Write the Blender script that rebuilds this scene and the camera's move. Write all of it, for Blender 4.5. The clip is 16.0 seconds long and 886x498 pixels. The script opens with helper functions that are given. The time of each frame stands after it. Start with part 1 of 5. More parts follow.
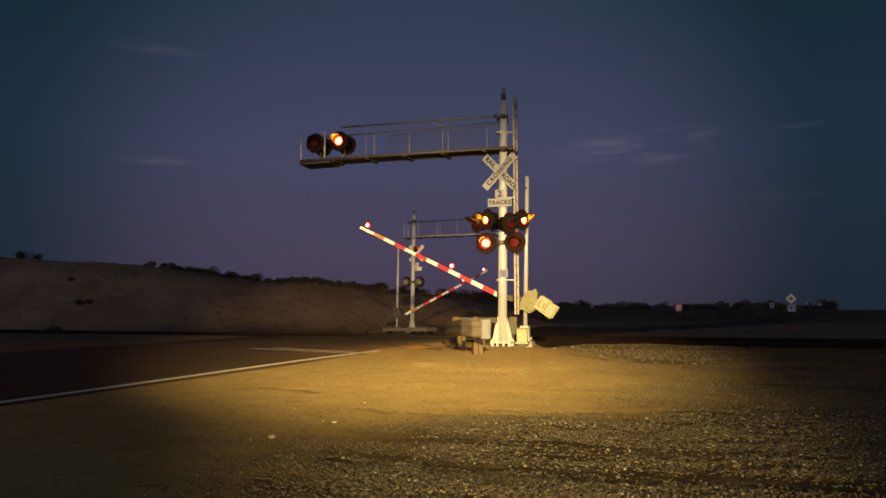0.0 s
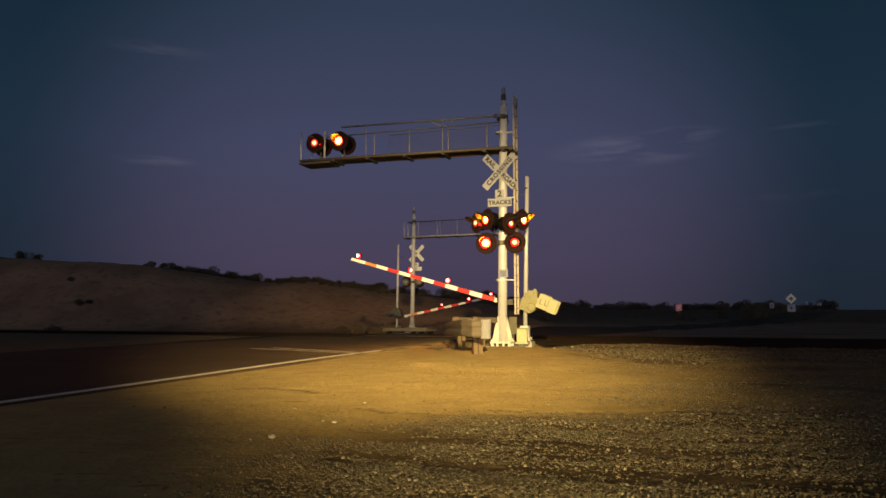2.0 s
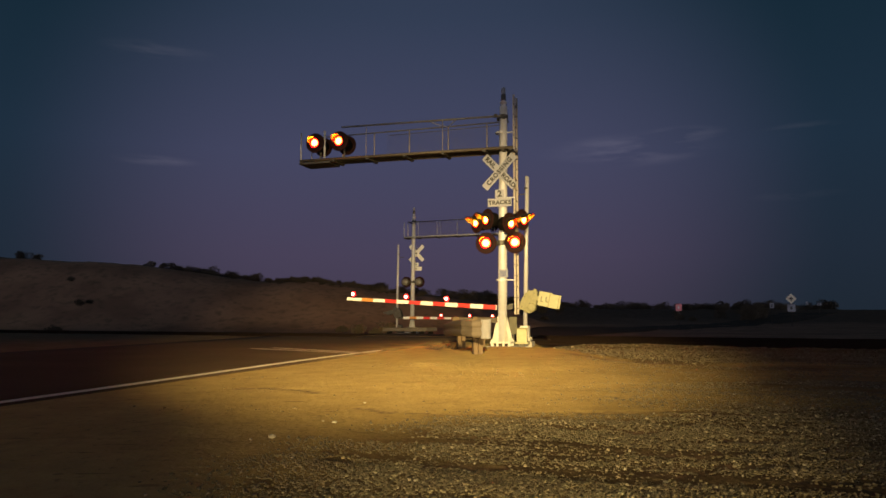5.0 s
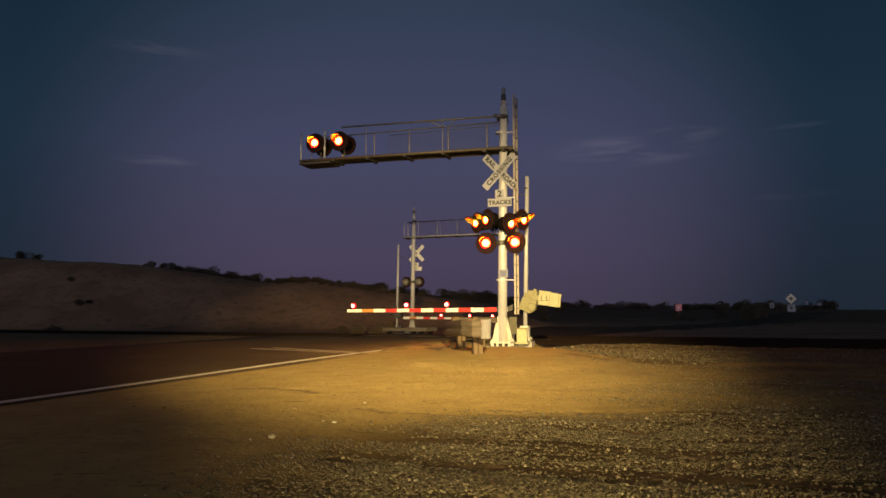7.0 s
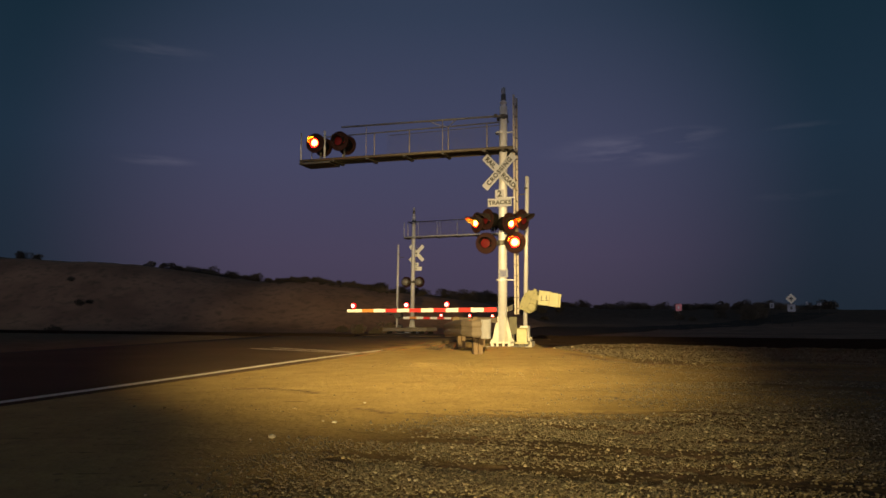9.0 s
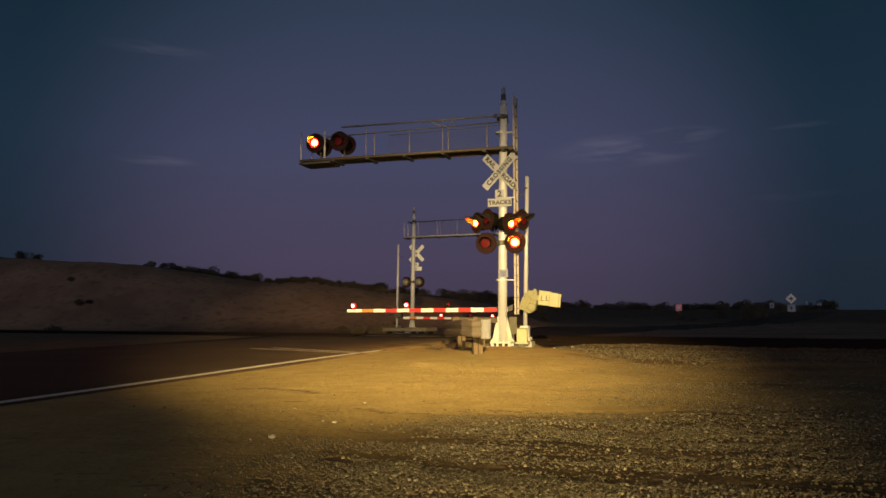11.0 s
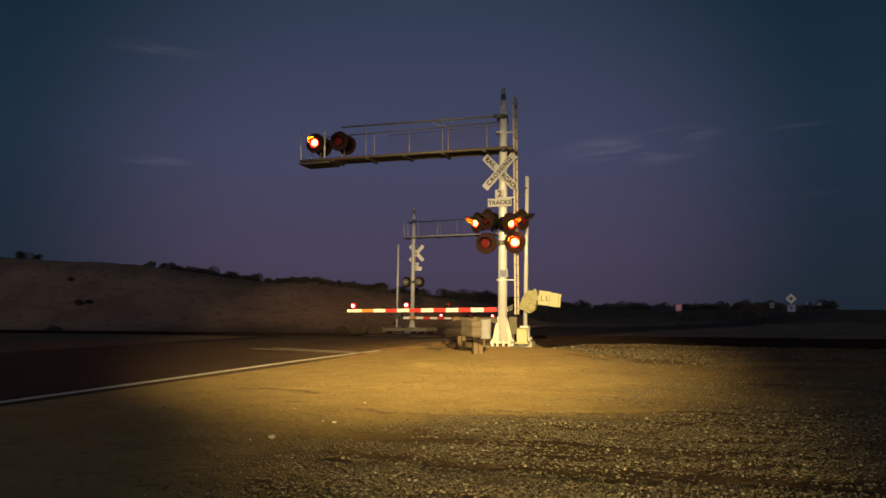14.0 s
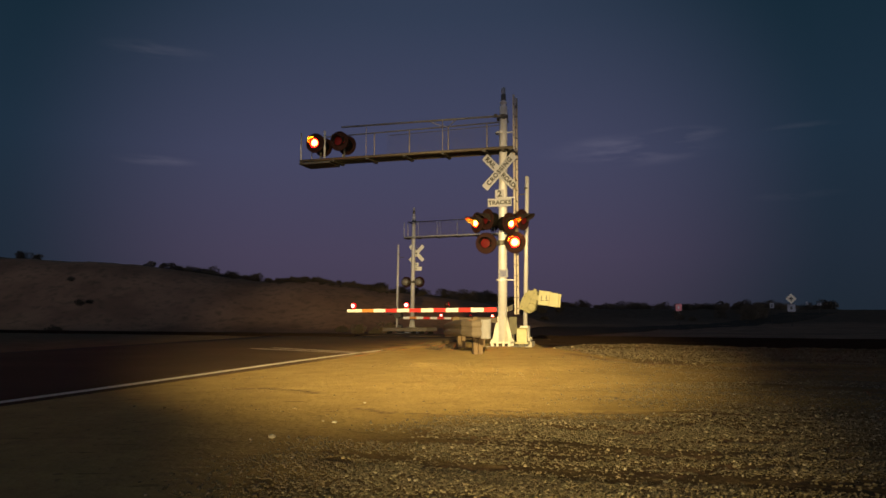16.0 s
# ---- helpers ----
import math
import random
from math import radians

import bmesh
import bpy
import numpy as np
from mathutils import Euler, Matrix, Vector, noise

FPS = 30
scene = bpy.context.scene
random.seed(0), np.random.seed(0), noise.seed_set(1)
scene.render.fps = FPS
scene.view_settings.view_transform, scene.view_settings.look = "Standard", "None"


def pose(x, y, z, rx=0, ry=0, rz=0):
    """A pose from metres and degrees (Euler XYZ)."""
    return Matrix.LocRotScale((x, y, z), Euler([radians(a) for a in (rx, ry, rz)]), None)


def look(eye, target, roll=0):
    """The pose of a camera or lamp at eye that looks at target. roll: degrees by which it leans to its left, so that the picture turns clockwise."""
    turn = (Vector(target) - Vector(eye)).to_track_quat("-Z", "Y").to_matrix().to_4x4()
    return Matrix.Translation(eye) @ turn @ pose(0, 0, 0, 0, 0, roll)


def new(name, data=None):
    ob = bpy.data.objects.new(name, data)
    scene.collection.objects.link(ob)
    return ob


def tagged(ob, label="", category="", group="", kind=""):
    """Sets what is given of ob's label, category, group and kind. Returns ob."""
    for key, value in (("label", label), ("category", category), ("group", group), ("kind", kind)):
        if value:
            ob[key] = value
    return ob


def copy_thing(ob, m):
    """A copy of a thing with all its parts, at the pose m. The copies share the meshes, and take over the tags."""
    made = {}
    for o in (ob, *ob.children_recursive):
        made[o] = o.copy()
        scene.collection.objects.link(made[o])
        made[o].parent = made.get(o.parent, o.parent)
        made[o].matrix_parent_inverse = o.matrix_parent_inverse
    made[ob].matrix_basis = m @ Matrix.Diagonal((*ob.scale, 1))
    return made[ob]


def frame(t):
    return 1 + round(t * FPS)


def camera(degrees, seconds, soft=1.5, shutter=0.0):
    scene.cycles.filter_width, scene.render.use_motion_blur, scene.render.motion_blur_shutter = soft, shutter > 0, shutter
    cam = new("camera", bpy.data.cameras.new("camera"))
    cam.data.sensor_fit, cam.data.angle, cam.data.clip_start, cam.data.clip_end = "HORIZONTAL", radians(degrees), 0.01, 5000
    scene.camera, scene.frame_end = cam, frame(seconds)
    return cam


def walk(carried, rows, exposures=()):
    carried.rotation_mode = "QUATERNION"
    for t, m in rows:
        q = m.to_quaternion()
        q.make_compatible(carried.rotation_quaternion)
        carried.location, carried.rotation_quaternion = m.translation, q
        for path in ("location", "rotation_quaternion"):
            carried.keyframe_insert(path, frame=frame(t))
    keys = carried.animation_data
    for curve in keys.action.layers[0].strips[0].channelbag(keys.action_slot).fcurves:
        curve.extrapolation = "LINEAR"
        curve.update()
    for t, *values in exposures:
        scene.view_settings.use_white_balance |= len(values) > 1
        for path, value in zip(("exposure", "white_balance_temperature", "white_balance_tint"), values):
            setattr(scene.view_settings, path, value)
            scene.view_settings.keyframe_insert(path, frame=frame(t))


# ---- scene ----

# ---------------------------------------------------------------- camera
cam = camera(65, 16.0, soft=1.6)
STAND = pose(0, 0, 0.855, 95.155, 0, 0)
walk(cam, [(0.0, STAND), (16.0, STAND)], exposures=[(0.0, 0.0), (16.0, 0.0)])

# ---------------------------------------------------------------- world and lights
TURN = -18.0                      # the road's heading, clockwise from +y
MAST = Vector((1.67, 19.73, 0.0))
FAR_MAST = Vector((-1.86, 42.0, -0.16))


def dusk_world():
    w = bpy.data.worlds.new("dusk_sky")
    scene.world = w
    w.use_nodes = True
    nt = w.node_tree
    nt.nodes.clear()
    N, L = nt.nodes.new, nt.links.new
    out, bg, tc, sep = N("ShaderNodeOutputWorld"), N("ShaderNodeBackground"), N("ShaderNodeTexCoord"), N("ShaderNodeSeparateXYZ")
    L(tc.outputs["Generated"], sep.inputs[0])
    ramp = N("ShaderNodeValToRGB")
    L(sep.outputs["Z"], ramp.inputs[0])
    e = ramp.color_ramp.elements
    e[0].position, e[0].color = 0.0, (0.047, 0.040, 0.066, 1)
    e[1].position, e[1].color = 0.9, (0.020, 0.034, 0.058, 1)
    for p, c in ((0.08, (0.052, 0.046, 0.081, 1)), (0.22, (0.046, 0.053, 0.098, 1)), (0.40, (0.028, 0.043, 0.076, 1))):
        k = e.new(p)
        k.color = c
    # lens vignette put into the sky colour: darker and bluer away from the middle
    dot = N("ShaderNodeVectorMath")
    dot.operation = "DOT_PRODUCT"
    dot.inputs[1].default_value = Vector((-0.03, 1.0, 0.15)).normalized()
    L(tc.outputs["Generated"], dot.inputs[0])
    fade = N("ShaderNodeMapRange")
    fade.interpolation_type = "SMOOTHSTEP"
    for i, v in zip((1, 2, 3, 4), (0.85, 0.99, 0.0, 1.0)):
        fade.inputs[i].default_value = v
    L(dot.outputs["Value"], fade.inputs[0])
    tint, mul = N("ShaderNodeMix"), N("ShaderNodeVectorMath")
    tint.data_type = "RGBA"
    tint.inputs["A"].default_value, tint.inputs["B"].default_value = (0.28, 0.52, 0.50, 1), (1.25, 1.15, 1.20, 1)
    L(fade.outputs[0], tint.inputs["Factor"])
    mul.operation = "MULTIPLY"
    L(ramp.outputs[0], mul.inputs[0])
    L(tint.outputs["Result"], mul.inputs[1])
    # glow added to the unseen low sky behind the camera, to light mast and banks
    rear_glow, gs, sum_ = N("ShaderNodeMapRange"), N("ShaderNodeVectorMath"), N("ShaderNodeVectorMath")
    rear_glow.interpolation_type = "SMOOTHSTEP"
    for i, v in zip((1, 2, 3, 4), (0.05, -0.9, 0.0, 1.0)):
        rear_glow.inputs[i].default_value = v
    L(sep.outputs["Y"], rear_glow.inputs[0])
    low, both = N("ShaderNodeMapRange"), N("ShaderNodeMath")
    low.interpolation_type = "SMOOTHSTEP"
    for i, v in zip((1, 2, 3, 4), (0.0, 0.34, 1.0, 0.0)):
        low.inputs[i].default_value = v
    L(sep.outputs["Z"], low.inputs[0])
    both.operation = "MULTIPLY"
    L(rear_glow.outputs[0], both.inputs[0])
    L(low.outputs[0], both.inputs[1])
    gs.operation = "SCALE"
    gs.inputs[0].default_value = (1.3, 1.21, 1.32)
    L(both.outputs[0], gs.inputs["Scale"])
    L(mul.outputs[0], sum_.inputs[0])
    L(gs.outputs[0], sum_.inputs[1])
    # thin wisps of cloud, drawn out along the horizon
    last = sum_.outputs[0]
    noi = N("ShaderNodeTexNoise")
    noi.inputs["Scale"].default_value = 9.0
    noi.inputs["Detail"].default_value = 6.0
    mp = N("ShaderNodeMapping")
    mp.inputs["Scale"].default_value = (1.0, 1.0, 7.0)
    L(tc.outputs["Generated"], mp.inputs[0])
    L(mp.outputs[0], noi.inputs["Vector"])
    cut = N("ShaderNodeMapRange")
    for i, v in zip((1, 2, 3, 4), (0.42, 0.68, 0.0, 1.0)):
        cut.inputs[i].default_value = v
    L(noi.outputs[0], cut.inputs[0])
    total = None
    for d, rx, rz, power in (((216, 800, 188), 0.13, 0.027, 1.15), ((276, 800, 207), 0.065, 0.013, 1.3), ((-335, 800, 308), 0.075, 0.014, 0.75),
                             ((-335, 800, 176), 0.06, 0.009, 0.8), ((420, 800, 215), 0.05, 0.009, 0.5), ((410, 800, 135), 0.06, 0.008, 0.4)):
        sub, sc, ln, mr = N("ShaderNodeVectorMath"), N("ShaderNodeVectorMath"), N("ShaderNodeVectorMath"), N("ShaderNodeMapRange")
        sub.operation, sc.operation, ln.operation = "SUBTRACT", "DIVIDE", "LENGTH"
        sub.inputs[1].default_value = Vector(d).normalized()
        sc.inputs[1].default_value = (rx, 0.2, rz)
        mr.interpolation_type = "SMOOTHSTEP"
        for i, v in zip((1, 2, 3, 4), (0.0, 1.0, power, 0.0)):
            mr.inputs[i].default_value = v
        L(tc.outputs["Generated"], sub.inputs[0])
        L(sub.outputs[0], sc.inputs[0])
        L(sc.outputs[0], ln.inputs[0])
        L(ln.outputs["Value"], mr.inputs[0])
        if total is None:
            total = mr.outputs[0]
        else:
            ad = N("ShaderNodeMath")
            L(total, ad.inputs[0])
            L(mr.outputs[0], ad.inputs[1])
            total = ad.outputs[0]
    m1, m2, add = N("ShaderNodeMath"), N("ShaderNodeVectorMath"), N("ShaderNodeVectorMath")
    m1.operation, m2.operation = "MULTIPLY", "SCALE"
    L(total, m1.inputs[0])
    L(cut.outputs[0], m1.inputs[1])
    m2.inputs[0].default_value = (0.048, 0.042, 0.048)
    L(m1.outputs[0], m2.inputs["Scale"])
    L(last, add.inputs[0])
    L(m2.outputs[0], add.inputs[1])
    L(add.outputs[0], bg.inputs["Color"])
    bg.inputs["Strength"].default_value = 1.0
    L(bg.outputs[0], out.inputs[0])


def added_spot(eye, watts, aim, degrees, wide):
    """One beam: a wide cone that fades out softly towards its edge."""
    lamp = bpy.data.lights.new("added_spot", "SPOT")
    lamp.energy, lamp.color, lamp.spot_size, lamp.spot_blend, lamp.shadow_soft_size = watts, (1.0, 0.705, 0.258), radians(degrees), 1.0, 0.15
    ob = new("added_spot", lamp)
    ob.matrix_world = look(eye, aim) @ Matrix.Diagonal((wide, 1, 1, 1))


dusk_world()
# unseen spots added behind the camera: two high, one low, for the lit ground
added_spot((0.44, -6.7, 4.47), 66000, (-0.40, 20.0, 0.85), 28.0, 1.38)
added_spot((0.44, -6.7, 4.47), 4600, (0.80, 11.6, 0.0), 25.0, 1.26)
added_spot((0.49, -5.1, 1.15), 8400, (0.40, 17.8, 0.60), 20.8, 1.60)

# ---------------------------------------------------------------- materials


def nodes_of(name):
    m = bpy.data.materials.new(name)
    m.use_nodes = True
    nt = m.node_tree
    return m, nt, nt.nodes["Principled BSDF"]


def surface(name, a, b, rough=0.6, metal=0.0, scale=6.0, fine=60.0, bump=0.15, dist=0.004, spec=0.5, rand=0.0):
    """A painted, cast or mineral surface: two colours mixed by a coarse and a fine noise, with fine relief."""
    m, nt, p = nodes_of(name)
    N, L = nt.nodes.new, nt.links.new
    tc = N("ShaderNodeTexCoord")
    n1, n2, mix, bmp, ad = N("ShaderNodeTexNoise"), N("ShaderNodeTexNoise"), N("ShaderNodeMix"), N("ShaderNodeBump"), N("ShaderNodeMath")
    for n, s, d in ((n1, scale, 6), (n2, fine, 3)):
        n.inputs["Scale"].default_value, n.inputs["Detail"].default_value = s, d
        L(tc.outputs["Object"], n.inputs["Vector"])
    mix.data_type = "RGBA"
    mix.inputs["A"].default_value, mix.inputs["B"].default_value = (*a, 1), (*b, 1)
    ad.operation = "MULTIPLY_ADD"
    L(n1.outputs[0], ad.inputs[0])
    ad.inputs[1].default_value = 1.7
    sh = N("ShaderNodeMath")
    sh.operation = "MULTIPLY_ADD"
    L(n2.outputs[0], sh.inputs[0])
    sh.inputs[1].default_value, sh.inputs[2].default_value = 0.6, -0.65
    L(sh.outputs[0], ad.inputs[2])
    cl = N("ShaderNodeClamp")
    L(ad.outputs[0], cl.inputs[0])
    L(cl.outputs[0], mix.inputs["Factor"])
    col = mix.outputs["Result"]
    if rand:
        oi, hs, mr = N("ShaderNodeObjectInfo"), N("ShaderNodeHueSaturation"), N("ShaderNodeMapRange")
        mr.inputs[3].default_value, mr.inputs[4].default_value = 1 - rand, 1 + rand
        L(oi.outputs["Random"], mr.inputs[0])
        L(mr.outputs[0], hs.inputs["Value"])
        L(col, hs.inputs["Color"])
        col = hs.outputs[0]
    L(col, p.inputs["Base Color"])
    p.inputs["Roughness"].default_value, p.inputs["Metallic"].default_value = rough, metal
    p.inputs["Specular IOR Level"].default_value = spec
    bmp.inputs["Strength"].default_value, bmp.inputs["Distance"].default_value = bump, dist
    L(n2.outputs[0], bmp.inputs["Height"])
    L(bmp.outputs[0], p.inputs["Normal"])
    return m


def led(name, stops, power, axis="y"):
    """A lit signal face: hottest round the axis of its lens, redder towards the rim. stops: (radius, colour)."""
    m, nt, p = nodes_of(name)
    N, L = nt.nodes.new, nt.links.new
    tc, flat, ln, ramp = N("ShaderNodeTexCoord"), N("ShaderNodeVectorMath"), N("ShaderNodeVectorMath"), N("ShaderNodeValToRGB")
    flat.operation, ln.operation = "MULTIPLY", "LENGTH"
    flat.inputs[1].default_value = (5.0, 0.0, 5.0) if axis == "y" else (0.0, 5.0, 5.0)
    L(tc.outputs["Object"], flat.inputs[0])
    L(flat.outputs[0], ln.inputs[0])
    L(ln.outputs["Value"], ramp.inputs[0])
    e = ramp.color_ramp.elements
    e[0].position, e[0].color = stops[0][0] * 5, (*stops[0][1], 1)
    e[1].position, e[1].color = stops[-1][0] * 5, (*stops[-1][1], 1)
    for r, c in stops[1:-1]:
        e.new(r * 5).color = (*c, 1)
    p.inputs["Base Color"].default_value = (0.3, 0.01, 0.01, 1)
    L(ramp.outputs[0], p.inputs["Emission Color"])
    p.inputs["Emission Strength"].default_value = power
    p.inputs["Roughness"].default_value = 0.25
    return m


GALV = surface("galvanised_steel", (0.565, 0.565, 0.62), (0.42, 0.42, 0.46), 0.45, 0.1, 5, 45, 0.08)
ZINC = surface("weathered_zinc", (0.20, 0.195, 0.18), (0.12, 0.115, 0.105), 0.5, 0.2, 6, 50, 0.12)
LADDER = surface("dull_aluminium", (0.42, 0.37, 0.33), (0.28, 0.24, 0.21), 0.5, 0.2, 6, 50, 0.12)
OLD_ZINC = surface("dusty_zinc", (0.118, 0.096, 0.076), (0.075, 0.060, 0.047), 0.6, 0.15, 6, 50, 0.12)
RUSTY = surface("rusty_zinc", (0.12, 0.10, 0.085), (0.07, 0.057, 0.047), 0.6, 0.2, 6, 50, 0.12)
WHITE = surface("weathered_white_paint", (0.66, 0.66, 0.64), (0.46, 0.44, 0.40), 0.5, 0.0, 4, 50, 0.1)
SIGN_WHITE = surface("white_reflective_sheet", (0.325, 0.335, 0.40), (0.255, 0.262, 0.31), 0.5, 0.0, 5, 40, 0.03)
BLACK = surface("black_paint", (0.003, 0.003, 0.003), (0.007, 0.006, 0.006), 0.7, 0.0, 8, 70, 0.1, spec=0.06)
# black disc paint with the lit lamps' red glare mixed into its colour
DISC = surface("red_tinted_target_paint", (0.026, 0.011, 0.011), (0.019, 0.008, 0.008), 0.8, 0.0, 8, 70, 0.1, spec=0.1)
HOOD = surface("hood_metal", (0.026, 0.020, 0.020), (0.018, 0.014, 0.014), 0.55, 0.0, 8, 70, 0.1, spec=0.12)
INK = surface("black_lettering", (0.015, 0.015, 0.015), (0.03, 0.03, 0.03), 0.6, 0.0, 9, 70, 0.02)
STEEL_DARK = surface("dull_dark_steel", (0.10, 0.095, 0.09), (0.05, 0.045, 0.04), 0.55, 0.5, 8, 60, 0.15)
RED_STRIPE = surface("red_reflective_stripe", (0.62, 0.030, 0.02), (0.48, 0.02, 0.018), 0.4, 0.0, 7, 50, 0.03)
ORANGE_STRIPE = surface("faded_orange_stripe", (0.58, 0.24, 0.05), (0.46, 0.18, 0.04), 0.45, 0.0, 7, 50, 0.03)
WHITE_STRIPE = surface("white_reflective_stripe", (0.80, 0.80, 0.78), (0.68, 0.67, 0.64), 0.4, 0.0, 7, 50, 0.03)
WEIGHT = surface("pale_painted_iron", (0.40, 0.39, 0.25), (0.30, 0.29, 0.18), 0.55, 0.1, 7, 45, 0.2)
CASTING = surface("olive_grey_cast_iron", (0.27, 0.255, 0.14), (0.18, 0.17, 0.095), 0.55, 0.1, 7, 45, 0.2)
RELAY = surface("dark_olive_paint", (0.085, 0.078, 0.045), (0.055, 0.05, 0.03), 0.6, 0.0, 7, 45, 0.15)
CONCRETE = surface("weathered_concrete", (0.42, 0.40, 0.36), (0.28, 0.26, 0.23), 0.85, 0.0, 6, 60, 0.35)
TIMBER = surface("weathered_timber", (0.125, 0.083, 0.042), (0.05, 0.032, 0.017), 0.8, 0.0, 9, 70, 0.4)
TARRED = surface("tarred_timber", (0.045, 0.035, 0.028), (0.022, 0.018, 0.015), 0.85, 0.0, 9, 70, 0.4)
RAIL = surface("rusted_rail_steel", (0.022, 0.014, 0.011), (0.012, 0.008, 0.007), 0.9, 0.0, 12, 80, 0.2, spec=0.05)
TWIG = surface("dry_brush", (0.085, 0.064, 0.042), (0.038, 0.031, 0.021), 0.9, 0.0, 3, 30, 0.1, rand=0.3)
PALE_STONE = surface("pale_limestone", (0.42, 0.39, 0.33), (0.28, 0.26, 0.21), 0.8, 0.0, 20, 120, 0.3)
BLUE_INK = surface("blue_print", (0.05, 0.07, 0.20), (0.07, 0.08, 0.18), 0.5, 0.0, 8, 50, 0.02)
PINK_SIGN = surface("faded_red_sign", (0.92, 0.30, 0.32), (0.85, 0.24, 0.26), 0.45, 0.0, 6, 40, 0.03)
YELLOW_SIGN = surface("pale_warning_sheet", (0.86, 0.80, 0.62), (0.76, 0.70, 0.54), 0.4, 0.0, 6, 40, 0.03)
LENS_OFF = surface("dark_red_lens", (0.105, 0.006, 0.007), (0.075, 0.004, 0.005), 0.6, 0.0, 40, 90, 0.3, spec=0.15)
SMALL_OFF = surface("dark_small_lens", (0.022, 0.004, 0.004), (0.014, 0.003, 0.003), 0.5, 0.0, 40, 90, 0.3, spec=0.2)
LED_ON = led("lit_red_led", [(0.0, (1.0, 0.70, 0.011)), (0.067, (1.0, 0.58, 0.008)), (0.090, (1.0, 0.014, 0.0006)), (0.110, (0.9, 0.0004, 0.0005)), (0.145, (0.6, 0.0002, 0.0003))], 330.0)
LED_DIM = led("fading_red_led", [(0.0, (1.0, 0.66, 0.26)), (0.052, (1.0, 0.40, 0.10)), (0.070, (0.6, 0.020, 0.010)), (0.095, (0.08, 0.002, 0.003)), (0.145, (0.05, 0.001, 0.002))], 6.0, "x")
SMALL_ON = led("lit_small_red_lamp", [(0.0, (1.0, 0.50, 0.36)), (0.044, (1.0, 0.26, 0.17)), (0.060, (1.0, 0.012, 0.012)), (0.074, (0.8, 0.004, 0.006))], 12.0)


def island_stone(name, cols):
    """Loose stones: every stone takes its own tone."""
    m, nt, p = nodes_of(name)
    N, L = nt.nodes.new, nt.links.new
    geo, ramp, tc, n, bmp, mix = N("ShaderNodeNewGeometry"), N("ShaderNodeValToRGB"), N("ShaderNodeTexCoord"), N("ShaderNodeTexNoise"), N("ShaderNodeBump"), N("ShaderNodeMix")
    L(geo.outputs["Random Per Island"], ramp.inputs[0])
    e = ramp.color_ramp.elements
    e[0].color, e[1].color = (*cols[0], 1), (*cols[-1], 1)
    for i, c in enumerate(cols[1:-1]):
        k = e.new((i + 1) / (len(cols) - 1))
        k.color = (*c, 1)
    n.inputs["Scale"].default_value, n.inputs["Detail"].default_value = 90, 5
    L(tc.outputs["Object"], n.inputs["Vector"])
    mix.data_type, mix.blend_type = "RGBA", "MULTIPLY"
    mix.inputs["Factor"].default_value = 0.5
    L(ramp.outputs[0], mix.inputs["A"])
    L(n.outputs[0], mix.inputs["B"])
    L(mix.outputs["Result"], p.inputs["Base Color"])
    p.inputs["Roughness"].default_value = 0.9
    bmp.inputs["Strength"].default_value, bmp.inputs["Distance"].default_value = 0.5, 0.004
    L(n.outputs[0], bmp.inputs["Height"])
    L(bmp.outputs[0], p.inputs["Normal"])
    return m


GRAVEL = island_stone("mixed_gravel", [(0.060, 0.049, 0.031), (0.165, 0.138, 0.088), (0.085, 0.069, 0.041), (0.205, 0.173, 0.114), (0.070, 0.058, 0.036), (0.125, 0.103, 0.063), (0.37, 0.325, 0.235)])

BROWN_GRAVEL = island_stone("dusty_brown_gravel", [(0.08, 0.062, 0.038), (0.13, 0.102, 0.061), (0.10, 0.077, 0.045), (0.16, 0.128, 0.078), (0.07, 0.055, 0.034), (0.22, 0.18, 0.115)])


RUBBLE = island_stone("pale_rubble", [(0.20, 0.155, 0.085), (0.40, 0.32, 0.19), (0.14, 0.105, 0.06), (0.48, 0.40, 0.26)])

CLOD = island_stone("sandy_clods", [(0.15, 0.108, 0.050), (0.22, 0.160, 0.072), (0.12, 0.086, 0.040), (0.19, 0.138, 0.064)])


